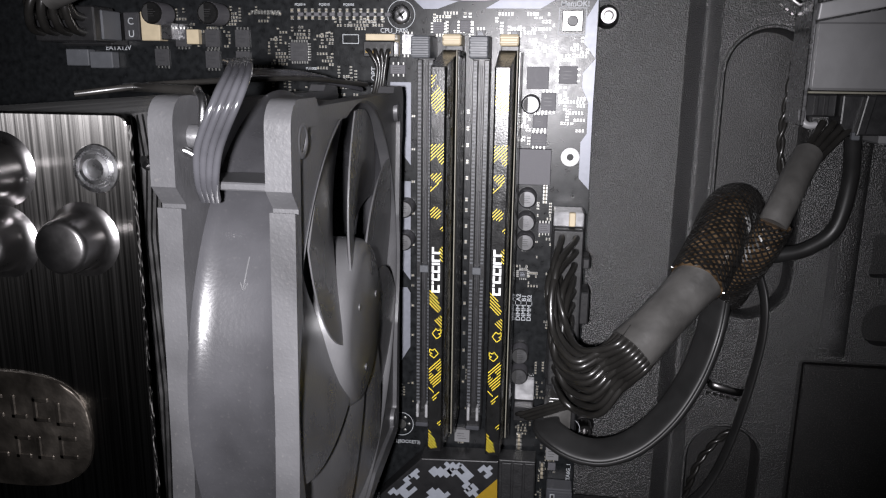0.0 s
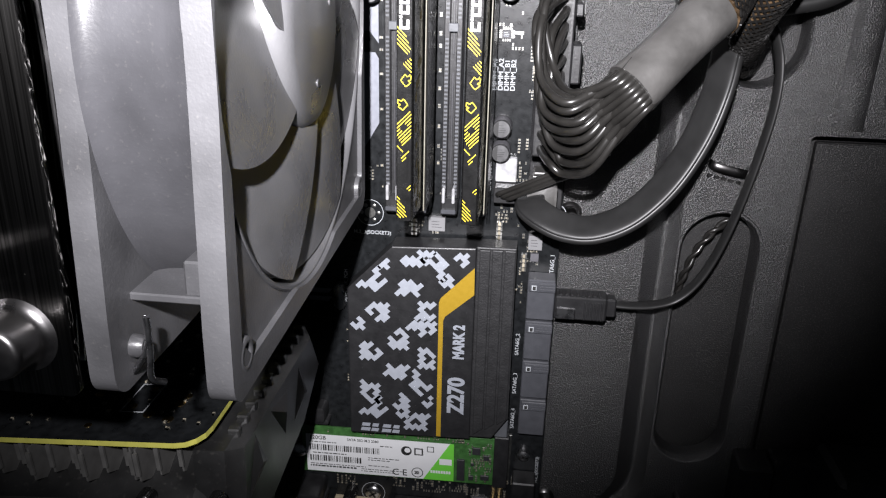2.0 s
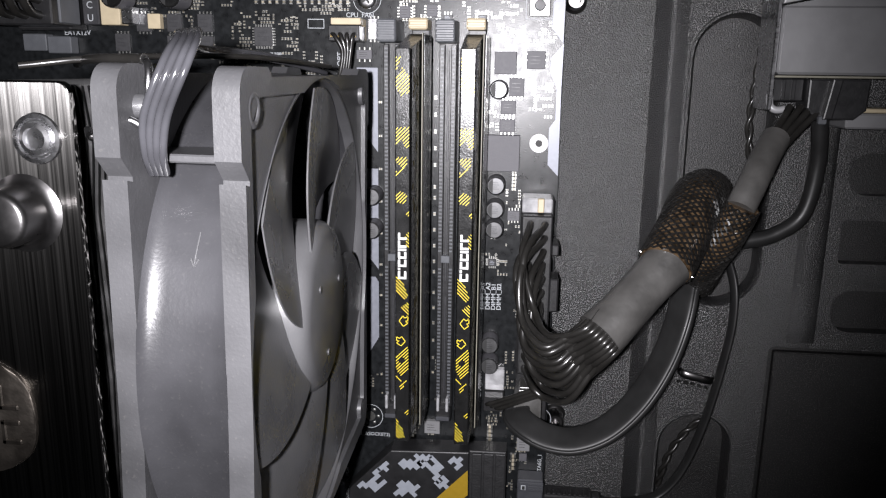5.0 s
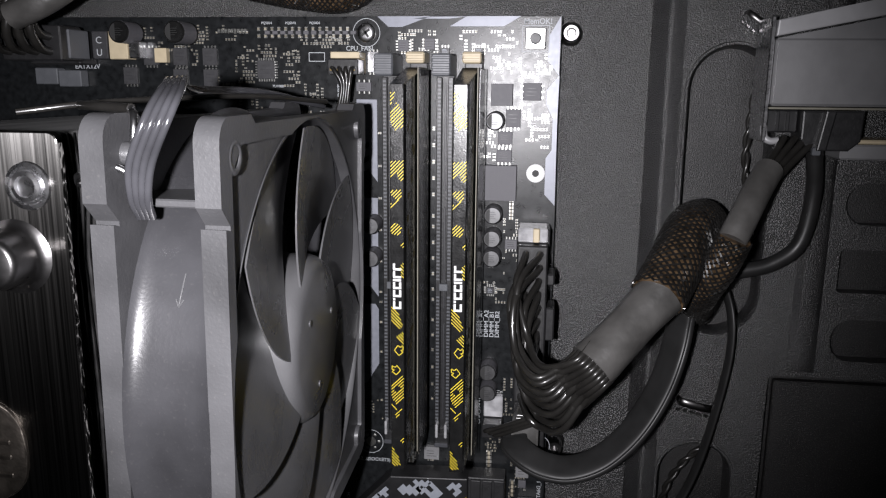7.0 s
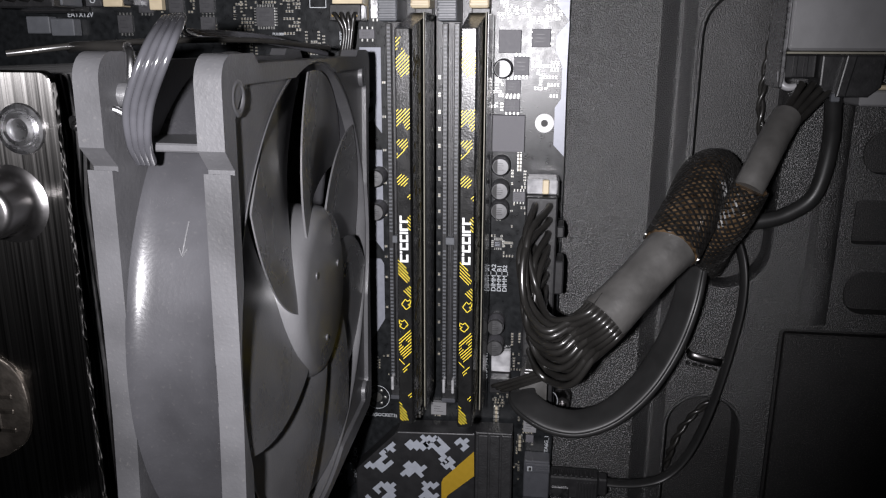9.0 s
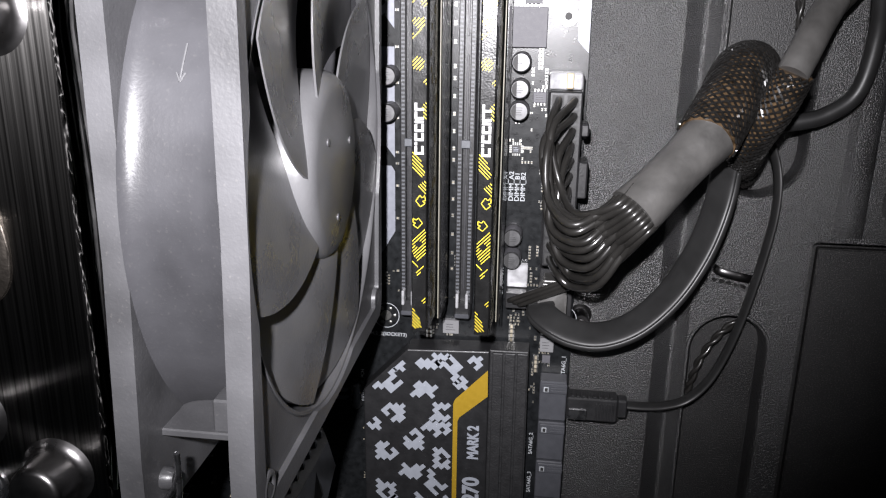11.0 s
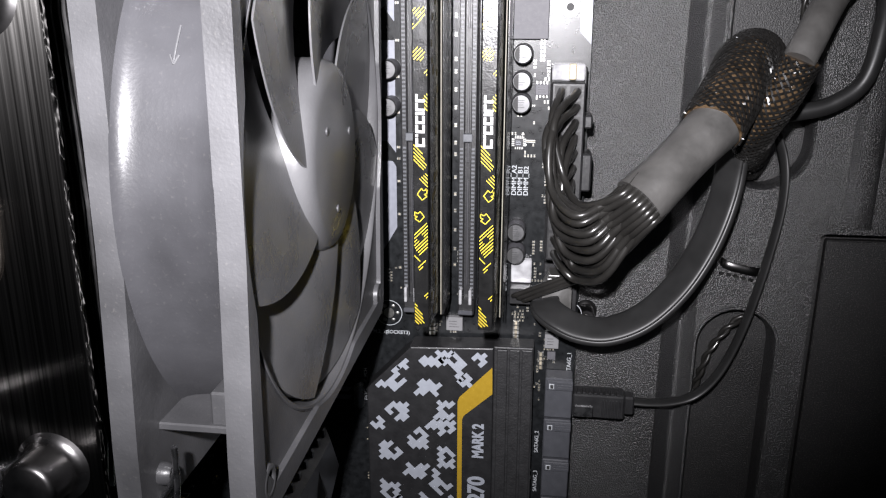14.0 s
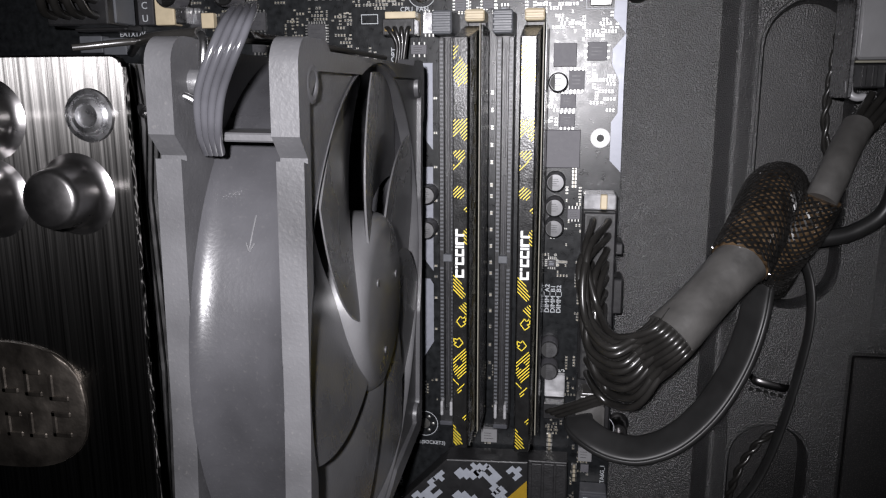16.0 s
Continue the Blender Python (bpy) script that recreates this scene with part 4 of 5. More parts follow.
# ---- headers along the bottom edge ----
def pin_header(u0, u1, v0, v1, h, pins, notch=True):
    t = 1.0
    ob = part("pin_header", boxed(u0, u1, v0, v1, 0.05, 1.6, bevel=0.1), M_IVORY, board, "ivory plastic shrouded pin header")
    mid = (u0 + u1) / 2
    gap = 1.4 if notch else 0.05
    for w in ((u0, u1, v1 - t, v1), (u0, u0 + t, v0, v1 - t), (u1 - t, u1, v0, v1 - t), (u0 + t, mid - gap, v0, v0 + t), (mid + gap, u1 - t, v0, v0 + t)):
        part("wall", boxed(*w, 1.6, h, bevel=0.15), M_IVORY, ob)
    for k in range(pins):
        u = u0 + 2.4 + k * (u1 - u0 - 4.8) / max(1, pins - 1)
        for v in ((v0 + v1) / 2 - 1, (v0 + v1) / 2 + 1):
            part("pin", boxed(u - 0.3, u + 0.3, v - 0.3, v + 0.3, 1.6, h - 0.6), M_GOLD, ob)
    return ob


pin_header(-16.2, 6.4, -136.8, -127.4, 9.0, 9)
pin_header(-36.2, -28.2, -139.4, -130.4, 9.0, 2)
pin_header(-26, -20, -139.4, -131.4, 9.0, 1)
pin_header(-50, -43.2, -140.2, -129.0, 9.0, 2)
for u in (9.4, 25.2):
    hd = part("black_header", boxed(u, u + 14.8, -138, -124.6, 0.05, 6.0, bevel=0.4), M_PLASTIC, board, "black shrouded socket")
    part("hood", boxed(u + 0.3, u + 14.5, -138.4, -134.6, 6.0, 10.0, bevel=0.4), M_SATA_GREY, hd)
    part("hood", boxed(u + 0.3, u + 14.5, -129, -124.8, 6.0, 9.0, bevel=0.4), M_PLASTIC, hd)
    part("tongue", boxed(u + 2.6, u + 12.2, -132.6, -131.2, 6.0, 9.0, bevel=0.2), M_SATA_GREY, hd)
bm = bmesh.new()
lathe(bm, [(2.6, 0.1), (2.6, 9.5), (2.2, 10.2), (0.4, 10.2)], -9.0, -124.0, 20)
part("capacitor", bm, M_RAM, board, "small black capacitor", smooth=40)
fan2 = part("fan_header", boxed(57.6, 66.8, -130.5, -106.5, 0.05, 9.0, bevel=0.5), M_PLASTIC, board, "black fan plug on its header")
bm = bmesh.new()
for i in range(2):
    for j in range(4):
        box(bm, 50.0 + 2.5 * i, 50.6 + 2.5 * i, -121 - 2.5 * j, -120.4 - 2.5 * j, 0.05, 8.0)
part("pins", bm, M_GOLD, board)
plug = thing("front_panel_plug", 46, -132, 2, "dark plug with thin wires in the bottom header", "plug")
part("body", boxed(41.0, 49.5, -139, -126.5, 2.0, 12.0, bevel=0.4), M_CHIP_DARK, plug)
r = random.Random(4)
for k in range(6):
    u = 41.8 + 1.3 * k
    bm = tube(bmesh.new(), [(u, -138, 8), (u + r.uniform(-1, 1), -146, 7), (u + r.uniform(-3, 5), -160, 2), (u + r.uniform(-2, 10), -190, -4)], 0.65, n=7)
    part("wire", bm, M_WIRE, plug, smooth=60)
for u, v, d, n in ((-24.4, -121.5, 9.0, 4), (-22.6, -84.5, 2.0, 0)):
    hp = thing("header_plug", u, v, 0.1, "small black moulded plug beside the graphics card", "plug", "small header plugs")
    part("body", prism(bmesh.new(), rounded(u - 4.6, u + 4.6, v - 3.4, v + 3.6, 1.6, 4), 0.1, d + 5, bevel=0.8), M_PLASTIC, hp, smooth=40)
    part("grip", prism(bmesh.new(), rounded(u - 1.6, u + 5.6, v - 5.4, v - 3.0, 1.0, 3), 0.1, d + 3, bevel=0.5), M_PLASTIC, hp, smooth=40)
    for k in range(n):
        part("wire", tube(bmesh.new(), [(u - 3 + 1.9 * k, v - 3, d + 2), (u - 4 + 1.7 * k, v - 12, d + 1), (u - 7 + 1.2 * k, v - 28, 4), (u - 12 + k, v - 50, 0)], 0.75, n=8), M_WIRE, hp, smooth=60)
fcab = thing("fan_cable", 62, -132, 2, "black fan cable running down from its plug", "cable")
for k in range(4):
    bm = tube(bmesh.new(), [(59 + 2 * k, -129, 6), (59.4 + 2 * k, -138, 7), (62 + 1.6 * k, -155, 3), (66 + 1.6 * k, -185, -3)], 0.7, n=7)
    part("wire", bm, M_WIRE, fcab, smooth=60)

# ---- processor power socket and plug at the top ----
block("power_socket", -114, 151.5, 0.05, 20, 12, 11, M_PLASTIC, board, 0.5)
cpu_plug = thing("processor_power_plug", -112, 152, 11, "black eight-pin power plug with wires", "plug")
part("body", boxed(-125, -102.5, 146.5, 158.5, 11, 24, bevel=0.5), M_PLASTIC, cpu_plug)
part("clip", boxed(-104.6, -101.8, 147.4, 157.4, 8, 20, bevel=0.3), M_GREY_PLASTIC, cpu_plug)
for i in range(4):
    for j in range(2):
        bm = tube(bmesh.new(), [(-122 + 5 * i, 149.5 + 5 * j, 23), (-121 + 5 * i, 151 + 5 * j, 31), (-117 + 4 * i, 159 + 5 * j, 36), (-112 + 3 * i, 172 + 3 * j, 30), (-100 + 3 * i, 190 + 3 * j, 16)], 1.5, n=8)
        part("wire", bm, M_WIRE, cpu_plug, smooth=60)
# light block at the top left of the board: a coloured switch row
sw = part("switch_block", boxed(-101.4, -95.4, 147.6, 157.6, 0.05, 7, bevel=0.3), M_CHIP_DARK, board, "small dark block lettered in white")
letters("C", 3.4, -99.8, 153.2, 7.05, M_SILK, sw)
letters("U", 3.4, -99.8, 148.8, 7.05, M_SILK, sw)
part("ivory_block", boxed(-95.2, -88.0, 147.6, 157.8, 0.05, 6.4, bevel=0.3), M_IVORY, board, "ivory plastic socket")
part("silver_block", boxed(-87.8, -83.6, 148.0, 154.0, 0.05, 6.0, bevel=0.3), M_STEEL, board)
part("contact_block", boxed(-92 + 12.5, -92 + 17.2, 146.6, 151.8, 0.05, 3.0, bevel=0.2), M_IVORY, board)

# ---- cooler fan header with its plug ----
hdr = part("fan_header", boxed(-10.8, -0.4, 148.2, 150.4, 0.05, 9.5, bevel=0.2), M_IVORY, board, "ivory four-pin fan header")
part("base", boxed(-10.8, -0.4, 143.2, 148.2, 0.05, 3.0, bevel=0.2), M_IVORY, hdr)
fplug = thing("fan_plug", -6, 145, 3, "black four-pin fan plug with wires", "plug")
part("body", boxed(-11.0, -0.2, 142.6, 147.9, 3.0, 12.4, bevel=0.3), M_PLASTIC, fplug)
for k in range(4):
    u = -9.7 + 2.6 * k
    part("hole", boxed(u - 0.8, u + 0.8, 144.0, 146.8, 12.3, 12.5), M_INK, fplug)
    part("crimp", boxed(u - 0.5, u + 0.5, 143.9, 144.8, 12.4, 12.7), M_GOLD, fplug)
for k in range(4):
    bm = tube(bmesh.new(), [(-9.7 + 2.6 * k, 145, 12), (-8 + 2.0 * k, 144, 15), (-5.5 + 0.9 * k, 139, 15), (-6.5 + 0.9 * k, 131, 16), (-8 + 0.9 * k, 124, 20)], 0.75, n=7)
    part("wire", bm, M_WIRE, fplug, smooth=60)
package(2.6, 147.2, 4.0, 7.0, 1.4, 3, "u", M_STEEL, mark=False)
package(-1.0, 138.5, 5.6, 3.2, 1.2, 3, "u", M_CHIP)


# ---- processor cooler: fin tower, top plate, heat pipe ends, badge ----
PX0, PX1, PZ0, PZ1, PD = -72.0, -20.4, 14.5, 130.6, 152.0
cooler = thing("processor_cooler", -44, 72, 20, "tower cooler with dark brushed metal top plate", "cooler")
part("top_plate", prism(bmesh.new(), rounded(PX0, PX1, PZ0, PZ1, 2.0, 4), PD - 1.6, PD, bevel=0.35), M_PLATE, cooler, "dark brushed nickel plate")
fin = mesh_of("fin", prism(bmesh.new(), [(PX0 + 1, PZ0 + 1), (PX1 - 5.4, PZ0 + 1), (PX1 - 4.2, PZ0 + 12), (PX1 - 5.4, 40), (PX1 - 4.2, 72), (PX1 - 5.4, 105), (PX1 - 4.2, PZ1 - 12), (PX1 - 5.4, PZ1 - 1), (PX0 + 1, PZ1 - 1)], 0, 0.5), M_FIN)
for k in range(50):
    ob = new("fin", fin)
    ob.location = place(0, 0, 44 + 2.1 * k)
    hook(ob, cooler)
for u, v, kind in ((-30.6, 107.6, 1), (-45.8, 120.2, 1), (-46.6, 106.6, 1), (-26.8, 120.8, 0), (-29.8, 26.2, 1), (-45.5, 36.5, 1), (-60.0, 24.0, 1), (-44.6, 22.0, 0)):
    bm = bmesh.new()
    if kind:
        lathe(bm, [(7.2, PD - 0.1), (6.4, PD + 0.35), (5.6, PD + 0.9), (5.2, PD + 2.0), (5.0, PD + 6.4), (4.7, PD + 7.3), (4.1, PD + 7.7), (0.4, PD + 7.8)], u, v, 36)
        part("heat_pipe_cap", bm, M_KNOB, cooler, "round black nickel heat pipe cap", smooth=40)
    else:
        lathe(bm, [(4.5, PD - 0.1), (4.3, PD + 0.5), (3.6, PD + 0.6), (3.3, PD + 0.2), (2.9, PD + 0.2), (2.8, PD + 1.0), (2.0, PD + 1.2), (1.8, PD + 0.6), (0.4, PD + 0.5)], u, v, 36)
        part("pipe_end", bm, M_STEEL, cooler, "recessed round pipe end", smooth=40)
for u, v in ((-30, 60), (-46, 60), (-30, 90), (-46, 90)):
    bm = bmesh.new()
    lathe(bm, [(3.0, 22), (3.0, 150)], u, v, 16)
    part("heat_pipe", bm, M_FIN, cooler, smooth=40)
part("base", boxed(-60, -24, 55, 92, 6, 24, bevel=1.0), M_FIN, cooler)
# oval badge with raised plain bars
bm = bmesh.new()
bc = (-50.0, 68.5)
pts = [(bc[0] + 17.5 * math.copysign(abs(math.cos(a)) ** 0.75, math.cos(a)), bc[1] + 12.2 * math.copysign(abs(math.sin(a)) ** 0.75, math.sin(a))) for a in (2 * math.pi * k / 40 for k in range(40))]
prism(bm, pts, PD, PD + 0.7, bevel=0.4)
badge = part("badge", bm, M_BADGE, cooler, "dark oval badge with raised plain bars", smooth=40)
bm = bmesh.new()
for i, (u, v, w, h) in enumerate(((-60, 71, 4, 5), (-54.5, 71, 4, 5), (-49, 71, 3.4, 5), (-44.4, 70.6, 3.6, 5.2), (-39.6, 70, 4, 5), (-60, 62.5, 4, 5), (-54.5, 62.5, 4, 5), (-49, 62.5, 3.4, 5), (-44.4, 62.5, 3.6, 5), (-39.6, 63, 4, 5))):
    bm = bmesh.new()
    box(bm, u, u + w, v, v + 1.1, PD + 0.6, PD + 1.1, bevel=0.25)
    box(bm, u, u + 1.1, v, v + h, PD + 0.6, PD + 1.1, bevel=0.25)
    if i % 2:
        box(bm, u, u + w, v + h - 1.1, v + h, PD + 0.6, PD + 1.1, bevel=0.25)
    part("raised_bar", bm, M_BADGE, badge)

# ---- the fan on the cooler's side; its axis runs along x ----
FY, FZ, H = -91.0, 73.6, 60.0
X0, X1 = -16.4, 9.6
fan = thing("cooling_fan", -3, 73.6, 91, "dark grey plastic case fan clipped to the cooler", "fan")


def flange(x0, x1, pocket=False, shrink=0.0):
    """A square rim with rounded, slightly proud corners round the fan's opening."""
    bm = bmesh.new()
    n = 576
    ring = {}
    for key, x in (("a", x0), ("b", x1)):
        for where in ("out", "in"):
            vs = []
            for k in range(n):
                a = 2 * math.pi * k / n
                c, s = math.cos(a), math.sin(a)
                if where == "in":
                    q = 57.6
                    if pocket:
                        q = max(q, min(H / max(abs(c), abs(s)) - 5.4 / max(abs(c), abs(s)), 73.5))
                    y, z = q * c, q * s
                else:
                    q = H / max(abs(c), abs(s))
                    y, z = q * c, q * s
                    if min(abs(y), abs(z)) < 43.6:
                        q *= 1 - (0.03 if z > -8 else 0.03 * max(0.0, (z + 44) / 36))
                        if y < -50 and 41.2 < z:
                            q *= 0.965
                        y, z = q * c, q * s
                    over = min(abs(y), abs(z)) - (H - 5)
                    if over > 0:
                        d = Vector((abs(y) - (H - 5), abs(z) - (H - 5)))
                        d = d.normalized() * 5
                        y, z = math.copysign(H - 5 + d.x, y), math.copysign(H - 5 + d.y, z)
                if where == "out":
                    y, z = y * (1 - shrink), z * (1 - shrink)
                vs.append(bm.verts.new((x, FY + y, FZ + z)))
            ring[key + where] = vs
    for k in range(n):
        j = (k + 1) % n
        for p, q in (("aout", "bout"), ("bout", "bin"), ("bin", "ain"), ("ain", "aout")):
            bm.faces.new((ring[p][k], ring[p][j], ring[q][j], ring[q][k]))
    edges = [e for e in bm.edges if e.calc_face_angle(0) > 0.9 and abs(e.verts[0].co.x - e.verts[1].co.x) < 0.01]
    bmesh.ops.bevel(bm, geom=edges, offset=0.9, segments=3, affect="EDGES")
    return bm


part("rim", flange(X0, X0 + 4.6), M_FAN, fan, m=PLAIN, smooth=35)
part("rim", flange(X1 - 4.8, X1, True), M_FAN, fan, m=PLAIN, smooth=35)
part("rim_floor", flange(X1 - 4.9, X1 - 1.3, False, 0.012), M_FAN, fan, m=PLAIN, smooth=35)
bm = bmesh.new()
lathe(bm, [(58.0, X1 - 4), (58.0, X1 - 1.3), (57.7, X1 - 1.0), (57.1, X1 - 1.1), (56.7, X1 - 1.6), (56.4, X1 - 4)], FY, FZ, 144, "x")
for f in [f for f in bm.faces if len(f.verts) > 4]:
    bm.faces.remove(f)
part("mouth_ring", bm, M_FAN, fan, m=PLAIN, smooth=40)
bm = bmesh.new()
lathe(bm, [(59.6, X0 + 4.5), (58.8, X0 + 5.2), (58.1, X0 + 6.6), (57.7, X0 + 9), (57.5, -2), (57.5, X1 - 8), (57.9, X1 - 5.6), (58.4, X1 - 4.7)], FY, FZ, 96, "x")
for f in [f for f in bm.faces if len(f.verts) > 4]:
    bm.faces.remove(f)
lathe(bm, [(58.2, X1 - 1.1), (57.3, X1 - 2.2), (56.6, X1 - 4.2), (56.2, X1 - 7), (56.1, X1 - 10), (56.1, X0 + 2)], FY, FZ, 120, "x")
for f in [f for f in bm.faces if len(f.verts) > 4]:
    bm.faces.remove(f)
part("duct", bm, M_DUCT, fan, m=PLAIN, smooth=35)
for sy in (-1, 1):
    for sz in (-1, 1):
        y, z = FY + sy * 52.5, FZ + sz * 52.5
        bm = bmesh.new()
        lathe(bm, [(2.0, X1 - 3), (2.0, X1 - 0.1), (2.3, X1 + 0.12), (2.9, X1 + 0.12), (3.4, X1 - 0.1), (3.6, X1 - 2)], y, z, 24, "x")
        part("screw_eye", bm, M_FAN, fan, m=PLAIN, smooth=40)
        bm = bmesh.new()
        lathe(bm, [(1.7, X1 - 2), (1.6, X1 - 0.9), (1.0, X1 - 0.6)], y, z, 16, "x")
        part("rubber_peg", bm, M_RAM, fan, m=PLAIN, smooth=40)
        bm = bmesh.new()
        lathe(bm, [(2.2, X0 + 4), (2.2, X0 + 6), (1.6, X0 + 7)], y, z, 20, "x")
        part("boss", bm, M_FAN, fan, m=PLAIN, smooth=40)
# webs between the rims near the corners
for sz in (-1, 1):
    bm = bmesh.new()
    box(bm, X0 + 4, X1 - 4.4, FY - 51.5, FY - 36, FZ + sz * 43.2 - 0.8, FZ + sz * 43.2 + 0.8, bevel=0.3)
    if sz < 0:
        box(bm, -2, X1 - 4.4, FY - 50.5, FY - 40, min(FZ + sz * 43.2, FZ + sz * 36), max(FZ + sz * 43.2, FZ + sz * 36), bevel=0.4)
    part("web", bm, M_FAN, fan, m=PLAIN)
bm = bmesh.new()
lathe(bm, [(22.4, -12), (22.4, 6.2), (21.9, 8.2), (20.6, 9.7), (18.0, 10.5), (0.5, 10.8)], FY, FZ, 72, "x")
hub = part("hub", bm, M_BLADE, fan, m=PLAIN, smooth=35)
for a in range(3):
    y, z = FY + 12 * math.cos(a * 2.1 + 0.4), FZ + 12 * math.sin(a * 2.1 + 0.4)
    part("dimple", lathe(bmesh.new(), [(0.9, 10.2), (0.9, 10.9), (0.5, 10.95)], y, z, 12, "x"), M_FAN, hub, m=PLAIN, smooth=40)


def blade_mesh():
    """A swept blade: steep at the hub, flatter at the tip, cupped along its chord."""
    bm = bmesh.new()
    nr, ns = 14, 14
    layers = []
    for side in (1, -1):
        grid = []
        for i in range(nr + 1):
            p = i / nr
            r = 21.0 + 34.6 * p
            chord = 72 - 4 * p
            lead = -30 * p
            deep = 7.0 - 0.5 * p
            front = 9.0 - 0.5 * p
            line = []
            for j in range(ns + 1):
                q = j / ns
                ang = radians(lead - chord * q)
                x = front - deep * (0.75 * q + 0.25 * q * q)
                t = side * 0.85 * (1 - 0.75 * abs(2 * q - 1) ** 3) * (1.2 - 0.4 * p)
                line.append(bm.verts.new((x + t, r * math.cos(ang), r * math.sin(ang))))
            grid.append(line)
        layers.append(grid)
    a, b = layers
    for g in layers:
        for i in range(nr):
            for j in range(ns):
                bm.faces.new((g[i][j], g[i + 1][j], g[i + 1][j + 1], g[i][j + 1]))
    rim = [(i, 0) for i in range(nr)] + [(nr, j) for j in range(ns)] + [(i, ns) for i in range(nr, 0, -1)] + [(0, j) for j in range(ns, 0, -1)]
    for k in range(len(rim)):
        (i, j), (p, q) = rim[k], rim[(k + 1) % len(rim)]
        bm.faces.new((a[i][j], a[p][q], b[p][q], b[i][j]))
    return mesh_of("blade", bm, M_BLADE, PLAIN, 50)


blade = blade_mesh()
for k in range(7):
    ob = new("blade", blade)
    ob.matrix_basis = Matrix.Translation((0, FY * MM, FZ * MM)) @ Matrix.Rotation(radians(51.43 * k + 177), 4, "X")
    hook(ob, fan)
# the fan sits slightly askew on its clips
fan.rotation_euler[1] = radians(0.8)
fan.rotation_euler[2] = radians(1.25)
fan.location.x -= 0.0026
# arrow moulded into the duct
bm = bmesh.new()
for ends in (((-2.4, 102.8), (-2.8, 97.0)), ((-2.8, 96.8), (-3.5, 98.2)), ((-2.8, 96.8), (-2.0, 98.2))):
    tube(bm, [(u, v, 91 + math.sqrt(57.6 ** 2 - (v - FZ) ** 2)) for u, v in (ends[0], ((ends[0][0] + ends[1][0]) / 2, (ends[0][1] + ends[1][1]) / 2), ends[1])], 0.2, n=6, steps=3)
part("moulded_arrow", bm, M_FAN, fan)
# wire spring that holds the fan, and the ribbon of the fan's lead
clip = thing("fan_clip", -14, 128, 150, "bent steel wire clip holding the fan", "clip")
part("wire", tube(bmesh.new(), [(-21, 122, 146), (-18.5, 121, 148.5), (-13.5, 124, 147), (-10, 122.5, 146), (-8.4, 124, 147), (-8.2, 129, 148), (-8.4, 133, 147), (-11, 134.5, 143)], 0.75, n=8), M_STEEL, clip, smooth=60)
# Rest of the bare clip wire, coloured black so the lamp leaves it dark.
part("sleeve", tube(bmesh.new(), [(-11, 134.5, 143), (-30, 134.5, 128), (-52, 133.6, 96)], 0.95, n=8), M_WIRE, clip, "stretch of the clip wire, shade put into its black colour", smooth=60)
clip2 = thing("fan_clip", -14, 18, 150, "bent steel wire clip holding the fan", "clip")
part("wire", tube(bmesh.new(), [(-20.5, 44, 146), (-19.2, 30, 147), (-18.6, 18, 146), (-16.5, 14, 144), (-12, 19, 145), (-9.4, 24, 146.5), (-9.0, 29, 147), (-9.6, 21, 146), (-10.5, 15.5, 145), (-9, 13.5, 143)], 0.6, n=8), M_STEEL, clip2, smooth=60)
lead = thing("fan_lead", -4, 133, 130, "glossy flat four-wire fan lead folded over the rim", "cable")
for k in range(4):
    o = 1.3 * k
    bm = tube(bmesh.new(), [(-11.6 + 0.7 * o, 114, 142), (-10.4 + 0.85 * o, 118.2, 146.4), (-9.0 + o, 125, 148.6 - 0.2 * o), (-5.6 + 1.15 * o, 133.6, 147.6), (-5.4 + o, 138.0, 142), (-9.0 + 0.9 * o, 139.6 + 0.1 * o, 132),
                            (-16 + 0.9 * o, 139.6, 118), (-24 + 0.5 * o, 138.0 - 0.3 * o, 92), (-18, 137 - 0.3 * o, 56), (-8, 132, 28)], 0.74, n=8)
    part("wire", bm, M_RIBBON, lead, smooth=60)
bm = tube(bmesh.new(), [(-44, 133.0, 130), (-30, 135.0, 118), (-14, 136, 80), (-2, 134, 46)], 0.7, n=8)
solo("steel_rod", bm, M_WIRE, "thin dark wire across the top of the cooler", "wire", smooth=60)

# ---- graphics card under the cooler ----
card = thing("graphics_card", -110, -60, 8, "black graphics card with finned heatsink and shroud", "graphics card")
GZ = -27.0
bm = bmesh.new()
out = [(-234, -8), (-21.5, -8), (-21.5, -99), (-22.0, -102.4), (-23.4, -105), (-25.6, -106.8), (-28.4, -107.4), (-234, -108.5)]
lo = [bm.verts.new((x, y, GZ - 1.5)) for x, y in out]
hi = [bm.verts.new((x, y, GZ)) for x, y in out]
bm.faces.new(hi).material_index = 0
bm.faces.new(lo).material_index = 0
for k in range(len(out)):
    bm.faces.new((lo[k], lo[(k + 1) % len(out)], hi[(k + 1) % len(out)], hi[k])).material_index = 1
part("circuit_board", bm, [M_PCB, M_EDGE], card, "black circuit board with yellow-green edge", m=PLAIN)
bm = bmesh.new()
for x, y, r in ((-41.0, -95, 1.6), (-34.7, -97, 1.5), (-34.9, -89.3, 1.6), (-34.0, -85.6, 1.2), (-55, -101, 1.0), (-60, -86, 1.4), (-47.4, -91.4, 1.2), (-45.2, -82.6, 1.2)):
    lathe(bm, [(r, GZ + 0.02), (r, GZ + 0.12)], x, y, 18)
part("pads", bm, M_GOLD, card, m=PLAIN, kind="stuff")
smd, caps_end = bmesh.new(), bmesh.new()
for _ in range(80):
    chip_part(-95 + 72 * rng.random(), -103 + 60 * rng.random(), 1.2, 0.7, 0.5, rng.random() < 0.5)
